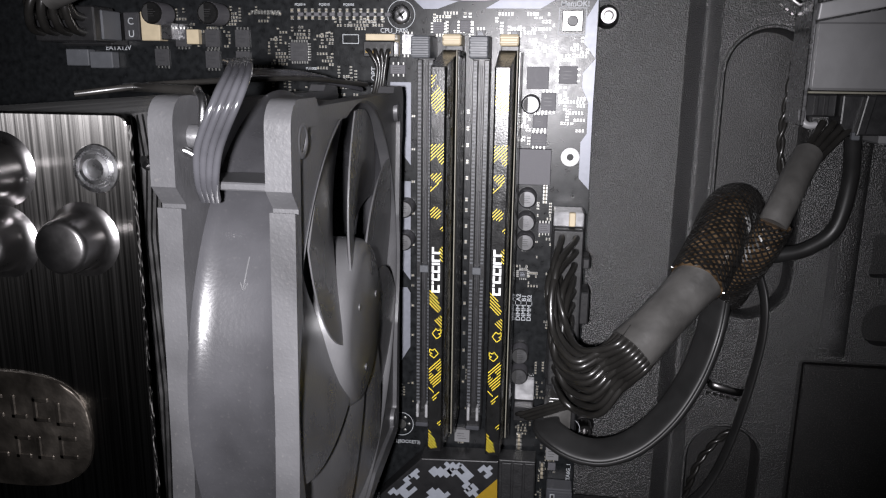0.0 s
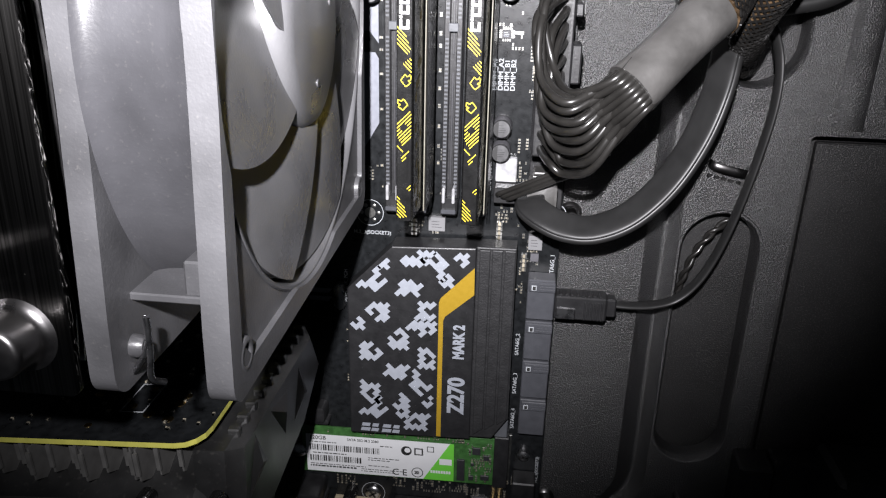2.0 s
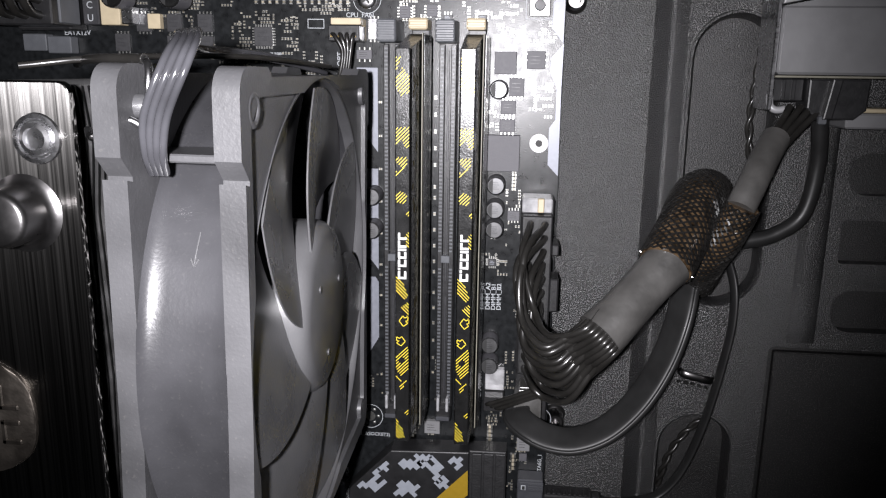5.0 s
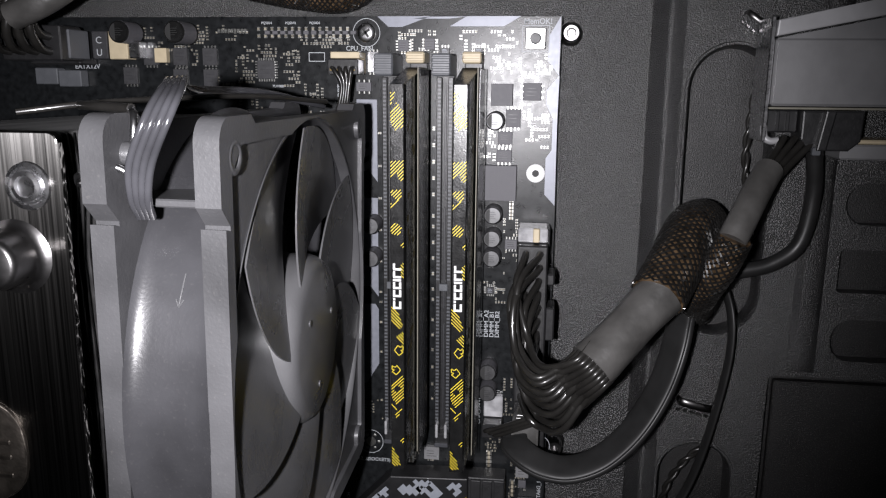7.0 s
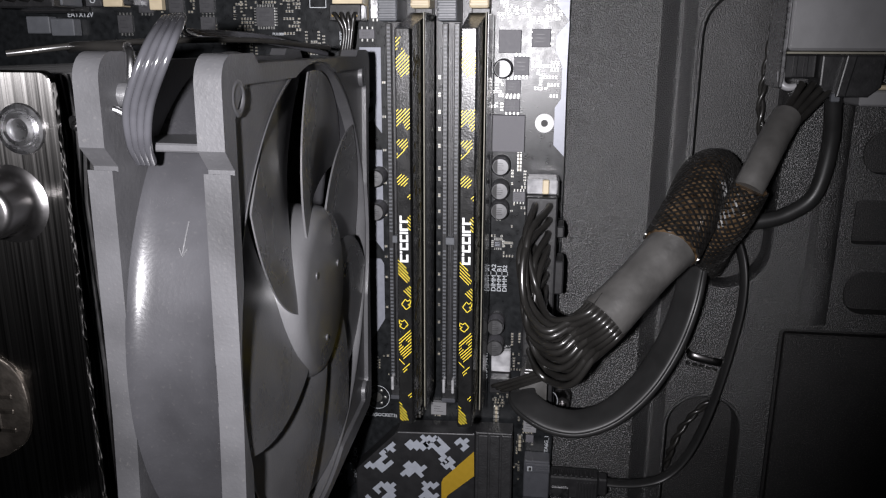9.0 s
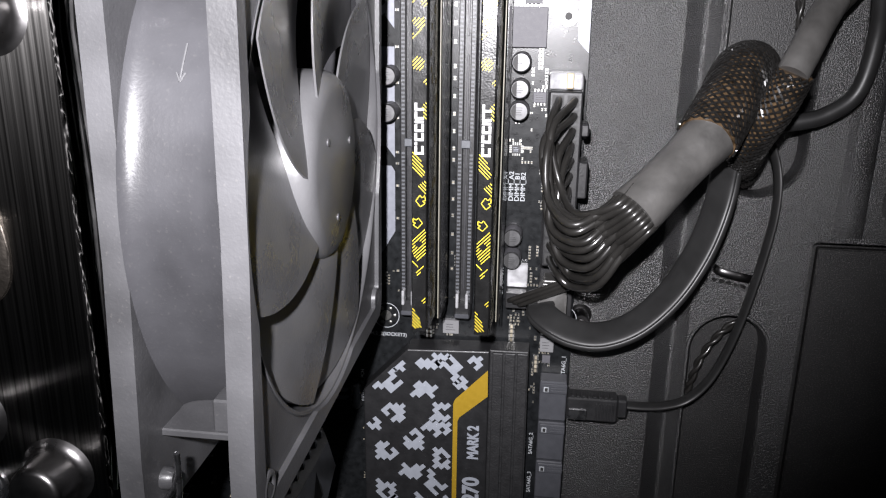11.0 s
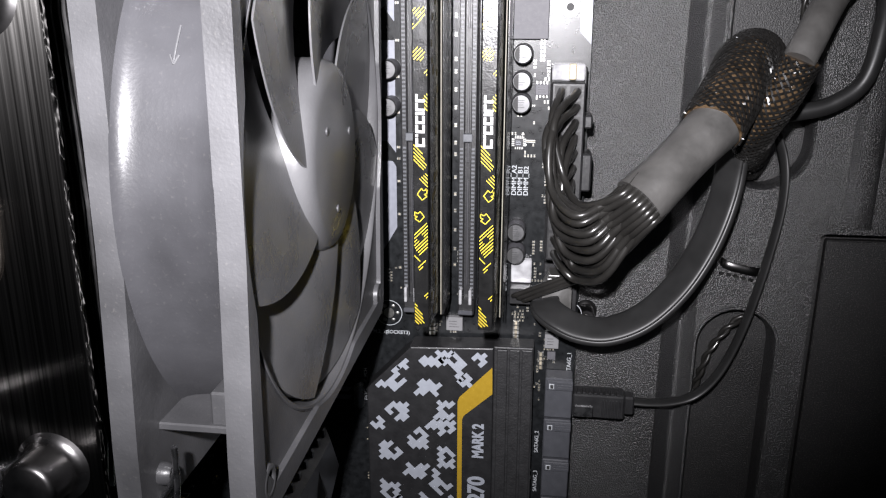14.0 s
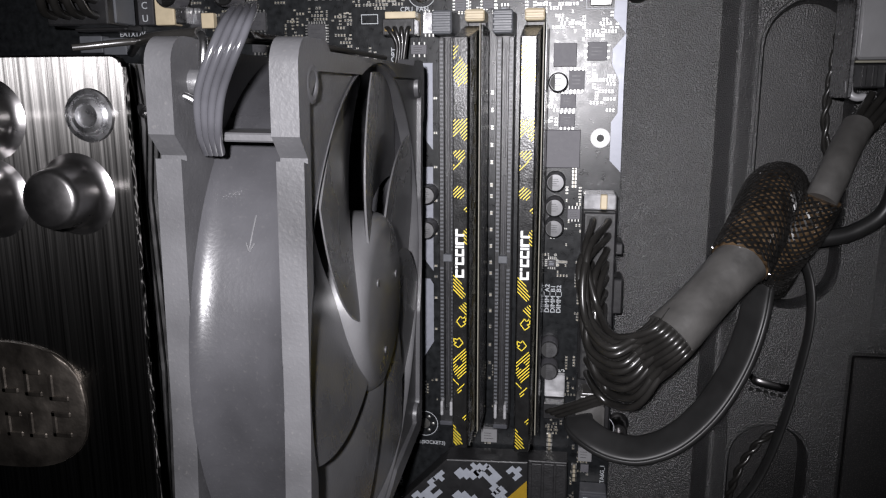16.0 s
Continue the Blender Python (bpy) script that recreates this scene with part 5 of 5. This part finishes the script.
for b in (smd, caps_end):
    bmesh.ops.translate(b, verts=b.verts[:], vec=(0, 0, GZ))
part("component_scatter", smd, M_CERAMIC, card, m=PLAIN, kind="stuff")
part("solder", caps_end, M_TIN, card, m=PLAIN, kind="stuff")
bm = bmesh.new()
for a in ((-50.0, -49.6, -94, -80), (-43.4, -43.0, -94, -80), (-50.0, -43.0, -94.3, -93.9), (-50.0, -43.0, -80.2, -79.8)):
    box(bm, *a, GZ, GZ + 0.06)
part("outline_print", bm, M_SILK, card, m=PLAIN)
fin_shape = [(-104, GZ - 2.2), (-104, GZ - 12), (-100, GZ - 14), (-20, GZ - 14), (-20, GZ - 2.2)]
bm = bmesh.new()
lo = [bm.verts.new((0, y, z)) for y, z in fin_shape]
hi = [bm.verts.new((0.5, y, z)) for y, z in fin_shape]
bm.faces.new(lo)
bm.faces.new(hi)
for k in range(5):
    bm.faces.new((lo[k], lo[(k + 1) % 5], hi[(k + 1) % 5], hi[k]))
box(bm, -0.2, 0.9, -104.8, -104.1, GZ - 10.0, GZ - 3.2)
tip = mesh_of("heatsink_fin", bm, M_TIP, PLAIN)
for k in range(31):
    ob = new("heatsink_fin", tip)
    ob.location = (-0.118 + 0.0030 * k, 0.003 * math.sin(k * 1.3) - 0.001, 0.0008 * math.sin(k * 2.7))
    ob.rotation_euler[2] = radians(-2.0 + 0.9 * math.sin(k * 5.1))
    hook(ob, card)
bm = bmesh.new()
sec = [(-8, GZ - 8), (-96, GZ - 10), (-108, GZ - 17), (-111.5, GZ - 20), (-112.5, GZ - 33), (-108, GZ - 37), (-8, GZ - 37)]
a = [bm.verts.new((-234, y, z)) for y, z in sec]
b = [bm.verts.new((-26, min(-24, y), z)) for y, z in sec]
c = [bm.verts.new((-19.5, min(-30, y + 8), z * 0.95 - 2.0)) for y, z in sec]
n = len(sec)
bm.faces.new(a)
bm.faces.new(c)
for p, q in ((a, b), (b, c)):
    for k in range(n):
        bm.faces.new((p[k], p[(k + 1) % n], q[(k + 1) % n], q[k]))
bmesh.ops.bevel(bm, geom=[e for e in bm.edges if e.calc_face_angle(0) > 0.35], offset=0.9, segments=2, affect="EDGES")
shroud = part("shroud", bm, M_GPU, card, "glossy black plastic shroud", m=PLAIN, smooth=30)
cap = [(-103, -32), (-30, -32.5), (-23, -48), (-48, -59), (-97, -65), (-107, -52)]
bm = bmesh.new()
rows = []
for x, k in ((-26.0, 1.0), (-17.5, 1.0), (-14.2, 0.86)):
    rows.append([bm.verts.new((x, -68 + (y + 68) * k, -48 + (z + 48) * k)) for y, z in cap])
for p, q in zip(rows, rows[1:]):
    for k in range(6):
        bm.faces.new((p[k], p[(k + 1) % 6], q[(k + 1) % 6], q[k]))
bm.faces.new(rows[-1])
bmesh.ops.bevel(bm, geom=[e for e in bm.edges if len(e.link_faces) == 2 and e.calc_face_angle(0) > 0.3], offset=0.6, segments=2, affect="EDGES")
end = part("end_cap", bm, M_GPU, card, "faceted glossy black end cap", m=PLAIN, smooth=25)
for y0, z0, w in ((-92, -44, 1), (-70, -42, -1), (-52, -46, 1)):
    bm = bmesh.new()
    lo = [bm.verts.new((-14.3, y0 + a, z0 + c * w)) for a, c in ((-8, -6), (8, -4), (2, 9))]
    top_v = bm.verts.new((-12.6, y0 + 1, z0))
    bm.faces.new(lo)
    for k in range(3):
        bm.faces.new((lo[k], lo[(k + 1) % 3], top_v))
    part("facet", bm, M_GPU, end, m=PLAIN)
for k in range(10):
    part("vent_rib", boxed(-19.6, -16.2, -36.5, -30.5, 34 + 6.6 * k, 36.4 + 6.6 * k, bevel=0.4), M_GPU, card)
part("name_plate", boxed(-41.6, -14.8, -53.6, -45.8, 111.8, 113.4, bevel=0.5), M_RAM, card)
letters("SC", 3.9, -32.6, -51.2, 113.45, M_YELLOW, card, bold=0.16, squeeze=1.75, height=0.1)
part("grey_panel", prism(bmesh.new(), [(-120, -42.6), (-50, -41.4), (-46.6, -43), (-47.6, -53.6), (-120, -55.5)], 112.2, 113.6, bevel=0.4), M_GREY_BADGE, card, "flat grey metal inlay")
for u in (-37.3, -18.3):
    bm = lathe(bmesh.new(), [(2.2, 108), (2.2, 111.6), (1.8, 112), (1.1, 112), (1.0, 111.2), (0.3, 111.2)], u, -42.4, 20)
    part("screw", bm, M_RAM, card, smooth=40)
# the card hangs a little askew in its slot
card.rotation_euler[1] = radians(-3.5)
card.location += Vector((0.0022, 0, -0.0053))
bar = thing("chassis_bar", -110, -76, 90, "black glossy bar below the graphics card", "case bar")
part("bar", boxed(-234, -3, -76.5, -70.5, 88, 104, bevel=2.6), M_GPU, bar)
part("lip", tube(bmesh.new(), [(-70, -66.5, 104), (-62, -68.5, 106), (-30, -69.0, 106), (-8, -66.5, 105), (-3, -63.5, 102)], 1.5, n=12), M_RAM, bar, "rounded glossy lip", smooth=60)
part("end_clip", boxed(-8, -1, -77.5, -62, 86, 100, bevel=1.6), M_PLASTIC, bar)
solo("lower_card", boxed(-234, -62, -108, -104, 60, 112, bevel=1.0), M_PAPER, "dusty pale panel lying under the card", "panel")

# ---- main power cable: plug, wires, heat shrink, braid ----
power = thing("main_power_cable", 62, 58, 10, "thick black main power cable with braided sleeve", "cable")
sock = part("power_socket", boxed(56.2, 67.6, 28.5, 90.5, 0.05, 12.6, bevel=0.4), M_PLASTIC, board, "long black power socket")
part("plug", boxed(56.6, 67.0, 29.2, 86.2, 12.6, 21.0, bevel=0.5), M_PLASTIC, power)
bm = bmesh.new()
for i in range(2):
    for j in range(12):
        box(bm, 57.6 + 4.6 * i, 61.2 + 4.6 * i, 30.2 + 4.65 * j, 33.9 + 4.65 * j, 20.8, 21.08)
part("cell_grid", bm, M_INK, power, kind="stuff")
part("socket_lip", boxed(56.6, 66.8, 86.4, 91.4, 5, 16.5, bevel=0.4), M_CLEAR, sock, "shiny smoky socket lip")
part("locking_tab", boxed(61.8, 64.0, 86.8, 91.6, 16.4, 18.6, bevel=0.3), M_IVORY, sock, "ivory locking tab")
part("side_clip", boxed(66.8, 70.0, 52, 64, 8, 19, bevel=0.5), M_PLASTIC, power)
part("side_clip", boxed(67.0, 69.6, 72, 76, 8, 19, bevel=0.5), M_PLASTIC, power)
r = random.Random(12)
SA = Vector((81.8, 57.6, 55.0))
SB = Vector((101.0, 75.6, 41.5))
ax = (SB - SA).normalized()
eu = (Vector((-0.7, 0.7, 0)) - ax * ax.dot(Vector((-0.7, 0.7, 0)))).normalized()
ew = ax.cross(eu)
for i in range(2):
    for j in range(12):
        n = 2 * j + i
        deep, f = (n * 2) % 3, (n // 3) / 7.0
        u, v = 59.4 + 4.6 * i, 32.0 + 4.65 * j
        end = SA + eu * (11.6 * (f - 0.5)) + ew * ((deep - 1) * 4.4 * math.sqrt(max(0.15, 1 - (1.5 * f - 0.75) ** 2)))
        p3 = Vector((66.5, 29.0, 40)).lerp(Vector((57.4, 57.5, 47)), f) + Vector((1.4 * deep, 1.2 * deep, -3.6 * deep)) + Vector((r.uniform(-1.1, 1.1), r.uniform(-1.1, 1.1), r.uniform(-1, 1)))
        p4 = Vector((74.0, 35.5, 53)).lerp(Vector((64.6, 53.0, 58)), f) + Vector((0.8 * deep, 0.8 * deep, -3.2 * deep)) + Vector((r.uniform(-.7, .7), r.uniform(-.7, .7), r.uniform(-.6, .6)))
        p2 = Vector((u, v, 27)).lerp(p3, 0.45) + Vector((-3.4 * f, 3.5 * f, 3.5)) + Vector((r.uniform(-1, 1), r.uniform(-1, 1), r.uniform(-1, 1)))
        pts = [(u, v, 20), (u, v, 24), tuple(p2), tuple(p3), tuple(p4), tuple(end - ax * 5.0), tuple(end + ax * 3)]
        part("wire", tube(bmesh.new(), pts, 1.15, n=8, steps=7), M_WIRE, power, smooth=60)
part("heat_shrink", tube(bmesh.new(), [tuple(SA - ax * 1.0), tuple(SA.lerp(SB, 0.3) + Vector((0, 0, 0.6))), tuple(SA.lerp(SB, 0.7)), tuple(SB + ax * 1.5)], 7.8, n=28, steps=6, taper=lambda t: 1.0 - 0.10 * math.sin(3.1 * t)), M_SHRINK, power, "matt dark grey heat shrink", smooth=60)
bend = [tuple(SB), (107.6, 84.8, 32), (113.4, 92.2, 19), (119.4, 92.8, 6), (123, 86, -7), (124, 76, -13)]
part("core", tube(bmesh.new(), bend, 8.2, n=20, steps=10), M_CORE, power, smooth=60)
part("braid", braid(bmesh.new(), bend, 8.6, strands=18, pitch=36, thick=0.36), M_BRAID, power, "shiny black nylon braid", kind="stuff")

# ---- second power lead up to the drives ----
lead2 = thing("drive_power_cable", 124, 95, 30, "black braided drive power cable with grey shrink", "cable")
down = [(123.6, 94.2, 37), (120.4, 84, 34), (117.6, 74, 26), (118.4, 66, 15), (122, 60, -3), (124, 57, -10)]
part("core", tube(bmesh.new(), down, 5.0, n=16, steps=9, flat=0.85), M_CORE, lead2, smooth=60)
part("braid", braid(bmesh.new(), down, 5.2, strands=13, pitch=24, thick=0.38), M_BRAID, lead2, "shiny black nylon braid", kind="stuff")
part("heat_shrink", tube(bmesh.new(), [(122.6, 93.4, 37.3), (126, 99.5, 34), (131, 107, 27), (136.5, 113.6, 19)], 4.5, n=20, steps=6), M_SHRINK, lead2, "matt dark grey heat shrink", smooth=60)
for k in range(4):
    o = 1.9 * k
    part("wire", tube(bmesh.new(), [(134 + 0.7 * o, 111.5 - 0.3 * o, 20), (138 + o, 117 - 0.4 * o, 15), (142.5 + 1.8 * o, 123.5, 11)], 1.2, n=8), M_WIRE, lead2, smooth=60)
part("plug", prism(bmesh.new(), [(147, 132.3), (166, 132.3), (165.6, 122.5), (162, 119.4), (150, 119.4), (147, 123)], 2, 13, bevel=0.6), M_PLASTIC, lead2)
part("plug_ridge", prism(bmesh.new(), [(153.4, 132.4), (156.6, 132.4), (154.4, 119.6), (151.4, 119.6)], 12.6, 15.6, bevel=0.5), M_PLASTIC, lead2)
part("latch", boxed(150.6, 153.2, 118.0, 120.6, 12.6, 14.6, bevel=0.3), M_GREY_PLASTIC, lead2, "small grey locking latch")

loop = thing("loose_lead", 146, 112, 6, "thin black lead looping back behind the braid", "cable")
part("wire", tube(bmesh.new(), [(153, 119.5, 9), (155.4, 104, 5), (153, 87, 4), (144.6, 79.4, 4), (135, 76.6, 4), (126, 75.6, 4), (117, 77, 2)], 2.7, n=10, steps=10), M_CABLE, loop, smooth=60)

# ---- hard drive in its bracket ----
drive = thing("hard_drive", 190, 132, 0, "grey metal hard drive in a steel bracket", "hard drive")
part("body", boxed(137.4, 250, 133.6, 155.2, -6.5, 10, bevel=0.8), M_HDD, drive, "smooth grey metal side")
part("lid", prism(bmesh.new(), [(137.2, 155.6), (250, 178), (250, 184), (165.6, 166.7), (137.6, 160.8)], -6.5, 10.4, bevel=0.5), M_LID, drive, "pale grey metal lid")
part("side_top", prism(bmesh.new(), [(137.5, 155.0), (250, 155.0), (250, 177.6)], -6.4, 9.9), M_HDD, drive)
part("bracket", boxed(135.4, 136.8, 122, 162, -7, 10.5, bevel=0.3), M_STEEL, drive, "bright folded steel edge")
part("bracket_foot", tube(bmesh.new(), [(136.4, 127, 8), (136.6, 123.6, 9), (138.4, 122.2, 9.4), (141, 122.4, 9.4)], 1.2, n=10), M_LID, drive, "small bright bent hook", smooth=60)
part("circuit_strip", boxed(136.8, 250, 132.6, 133.3, -4, 11, bevel=0.2), M_LAMINATE, drive, "thin pale circuit board edge")
part("socket", boxed(137.0, 146.8, 125, 132.4, -4, 9, bevel=0.5), M_PLASTIC, drive)
part("socket_rib", boxed(139.6, 140.8, 125.4, 132.0, 8.8, 9.6, bevel=0.2), M_PLASTIC, drive)
part("socket_rib", boxed(142.8, 144.0, 125.4, 132.0, 8.8, 9.6, bevel=0.2), M_PLASTIC, drive)
part("lower_lid", boxed(160, 250, 116.6, 121.6, -5, 12, bevel=0.6), M_HDD, drive)
part("lower_strip", boxed(160, 250, 121.8, 123.2, -5, 12.4, bevel=0.4), M_IVORY, drive, "ivory strip along the lower plate")

# ---- flat front-panel cable ----
usb = thing("front_panel_cable", 62, 10, 5, "flat black front panel cable with ribbed plug", "cable")
part("socket", boxed(56.4, 68.2, 3.2, 24, 0.05, 7, bevel=0.4), M_PLASTIC, usb)
bm = bmesh.new()
prism(bm, rounded(56.2, 66.0, 5.0, 20.5, 3.0, 5), 7, 16, bevel=0.8)
part("plug", bm, M_SHRINK, usb, smooth=40)
for k in range(4):
    part("strain_rib", prism(bmesh.new(), rounded(57.0 + 0.3 * k, 65.4, 18.4 + 1.3 * k, 19.3 + 1.3 * k, 0.4, 3), 9, 17.0 + 0.3 * k, bevel=0.25), M_SHRINK, usb)
course = [(58.0, 15.0, 13.0), (57.6, 13.6, 18.0), (62, 11.4, 22.6), (69, 9.4, 25.5), (78, 9.8, 27.0), (88.5, 14.8, 26.6), (98.5, 25.2, 25), (106, 38.4, 22.5), (110.5, 52, 20), (113, 64, 15), (116, 78, 5), (121, 88, -10)]
course = [(u, v - 1.2, d) for u, v, d in course]
part("cable", tube(bmesh.new(), course, 4.7, n=28, steps=9, flat=0.32, up=(0, -0.8, 1), boxy=0.5), M_CABLE, usb, "flat satin black band", smooth=70)
for k, rr in ((-4.1, 1.35), (-1.6, 1.1)):
    line = [c + w * k + q * 0.75 for c, t, q, w in frames_of(smooth_line(course, 9), (0, -0.8, 1))]
    part("ridge", tube(bmesh.new(), line, rr, n=10, steps=1), M_CABLE, usb, "rounded core along the band", smooth=70)

# ---- thin three-wire fan lead behind the main cable ----
cf = thing("case_fan_lead", 48, 18, 2, "thin flat black case fan lead and plug", "cable")
part("plug", boxed(44.8, 52.4, 9.4, 15.0, 2.0, 10, bevel=0.4), M_PLASTIC, cf)
part("header", boxed(45.0, 52.2, 15.2, 23.6, 0.05, 3.4, bevel=0.3), M_CLEAR, cf)
for k in range(3):
    o = 1.5 * k
    part("wire", tube(bmesh.new(), [(46.2 + o, 12, 9), (47.5 + o, 14.5 - 0.6 * o, 14), (57, 20.0 - o, 18), (66, 25.4 - o, 22), (76, 30.5 - o, 26)], 0.85, n=8, steps=8), M_WIRE, cf, smooth=60)

# ---- data cable ----
data = thing("data_cable", 78, -29, 2, "flat black data cable with locking plug", "cable")
body = part("plug", boxed(68.6, 87.0, -33.4, -24.4, 0.6, 8.4, bevel=0.6), M_PLASTIC, data)
part("locking_spring", boxed(69.2, 76.0, -33.0, -28.6, 8.2, 9.0, bevel=0.3), M_STEEL, body, "silver steel locking spring")
for k in range(6):
    part("grip_rib", boxed(79.0 + 1.2 * k, 79.6 + 1.2 * k, -33.0, -26.0, 8.3, 8.9, bevel=0.15), M_PLASTIC, body)
for k in range(8):
    part("tooth", boxed(70.0 + 2.0 * k, 71.2 + 2.0 * k, -24.5, -23.6, 4, 8.2, bevel=0.15), M_PLASTIC, body)
part("neck", boxed(86.8, 90.5, -32.0, -25.0, 1.6, 7.2, bevel=0.6), M_PLASTIC, data)
part("cable", tube(bmesh.new(), [(88, -27.6, 4.4), (96, -28.0, 4.0), (104, -27.6, 3.0), (112, -24.9, 2.0), (118.6, -17.4, 1.8), (123.7, -5.6, 1.8), (127.8, 10, 2.4), (131.2, 28.6, 3.0), (133.4, 46, 3.0), (133.0, 60, 1.0), (130, 72, -6)], 2.1, n=12, steps=10, flat=0.42, up=(0, 1, 0.3)), M_CABLE, data, smooth=70)


def twisted_pair(name, a, r0, turns, label, r=0.8):
    ob = thing(name, *a[0], label, "cable", "twisted leads")
    line = smooth_line(a, 24)
    fr = frames_of(line)
    for ph in (0, math.pi):
        pts = []
        for i, (c, t, s, w) in enumerate(fr):
            ang = ph + turns * 2 * math.pi * i / (len(fr) - 1)
            pts.append(c + s * (r0 * math.cos(ang)) + w * (r0 * math.sin(ang)))
        part("wire", tube(bmesh.new(), pts, r, n=8, steps=1), M_WIRE, ob, smooth=60)
    return ob


twisted_pair("twisted_lead", [(138.5, 146, -12), (136.6, 130, -10), (135.6, 115, -9), (138.0, 98, -9), (139.5, 85, -11)], 0.75, 4.5, "twisted pair of black wires in the tray opening")
twisted_pair("twisted_lead", [(128.5, 2.5, -9), (122.5, -3, -7.5), (118.0, -11, -8), (115.6, -20, -9), (114.6, -28, -12)], 0.75, 3.0, "twisted pair of glossy wires entering the tray opening")

# ---- loose cables along the top and bottom of the case ----
top = thing("upper_cable", -90, 172, 20, "black sleeved cables along the top", "cable")
part("core", tube(bmesh.new(), [(-40, 175, 4), (-24, 172, 5), (-8, 171, 3), (2, 178, -4)], 6.5, n=16), M_CORE, top, smooth=60)
part("braid", braid(bmesh.new(), [(-40, 175, 4), (-24, 172, 5), (-8, 171, 3), (2, 178, -4)], 6.9, strands=18, pitch=26), M_BRAID, top, kind="stuff")
part("hose", tube(bmesh.new(), [(-108, 160, 40), (-96, 165, 40), (-80, 176, 34), (-60, 186, 26)], 4.6, n=16), M_SHRINK, top, smooth=60)
low = thing("lower_cable", 85, -165, 5, "black braided cable at the bottom of the case", "cable")
part("core", tube(bmesh.new(), [(60, -170, -2), (80, -156, 2), (96, -158, 0), (108, -178, -4)], 7.0, n=16), M_CORE, low, smooth=60)
part("braid", braid(bmesh.new(), [(60, -170, -2), (80, -156, 2), (96, -158, 0), (108, -178, -4)], 7.4, strands=20, pitch=28), M_BRAID, low, kind="stuff")
brk = thing("plastic_bracket", 158, -110, -8, "black plastic drive cage bracket", "bracket")
part("upright", boxed(144, 157, -130, -92, TRAY, 6, bevel=1.0), M_PLASTIC, brk)
part("block", boxed(157, 176, -108, -90, TRAY, 3, bevel=1.0), M_PLASTIC, brk)
part("cage_wall", boxed(174, 268, -200, -84, -6, 22, bevel=2.0), M_PLASTIC, brk)
part("foot", boxed(146, 176, -136, -129, TRAY, 10, bevel=1.0), M_PLASTIC, brk)
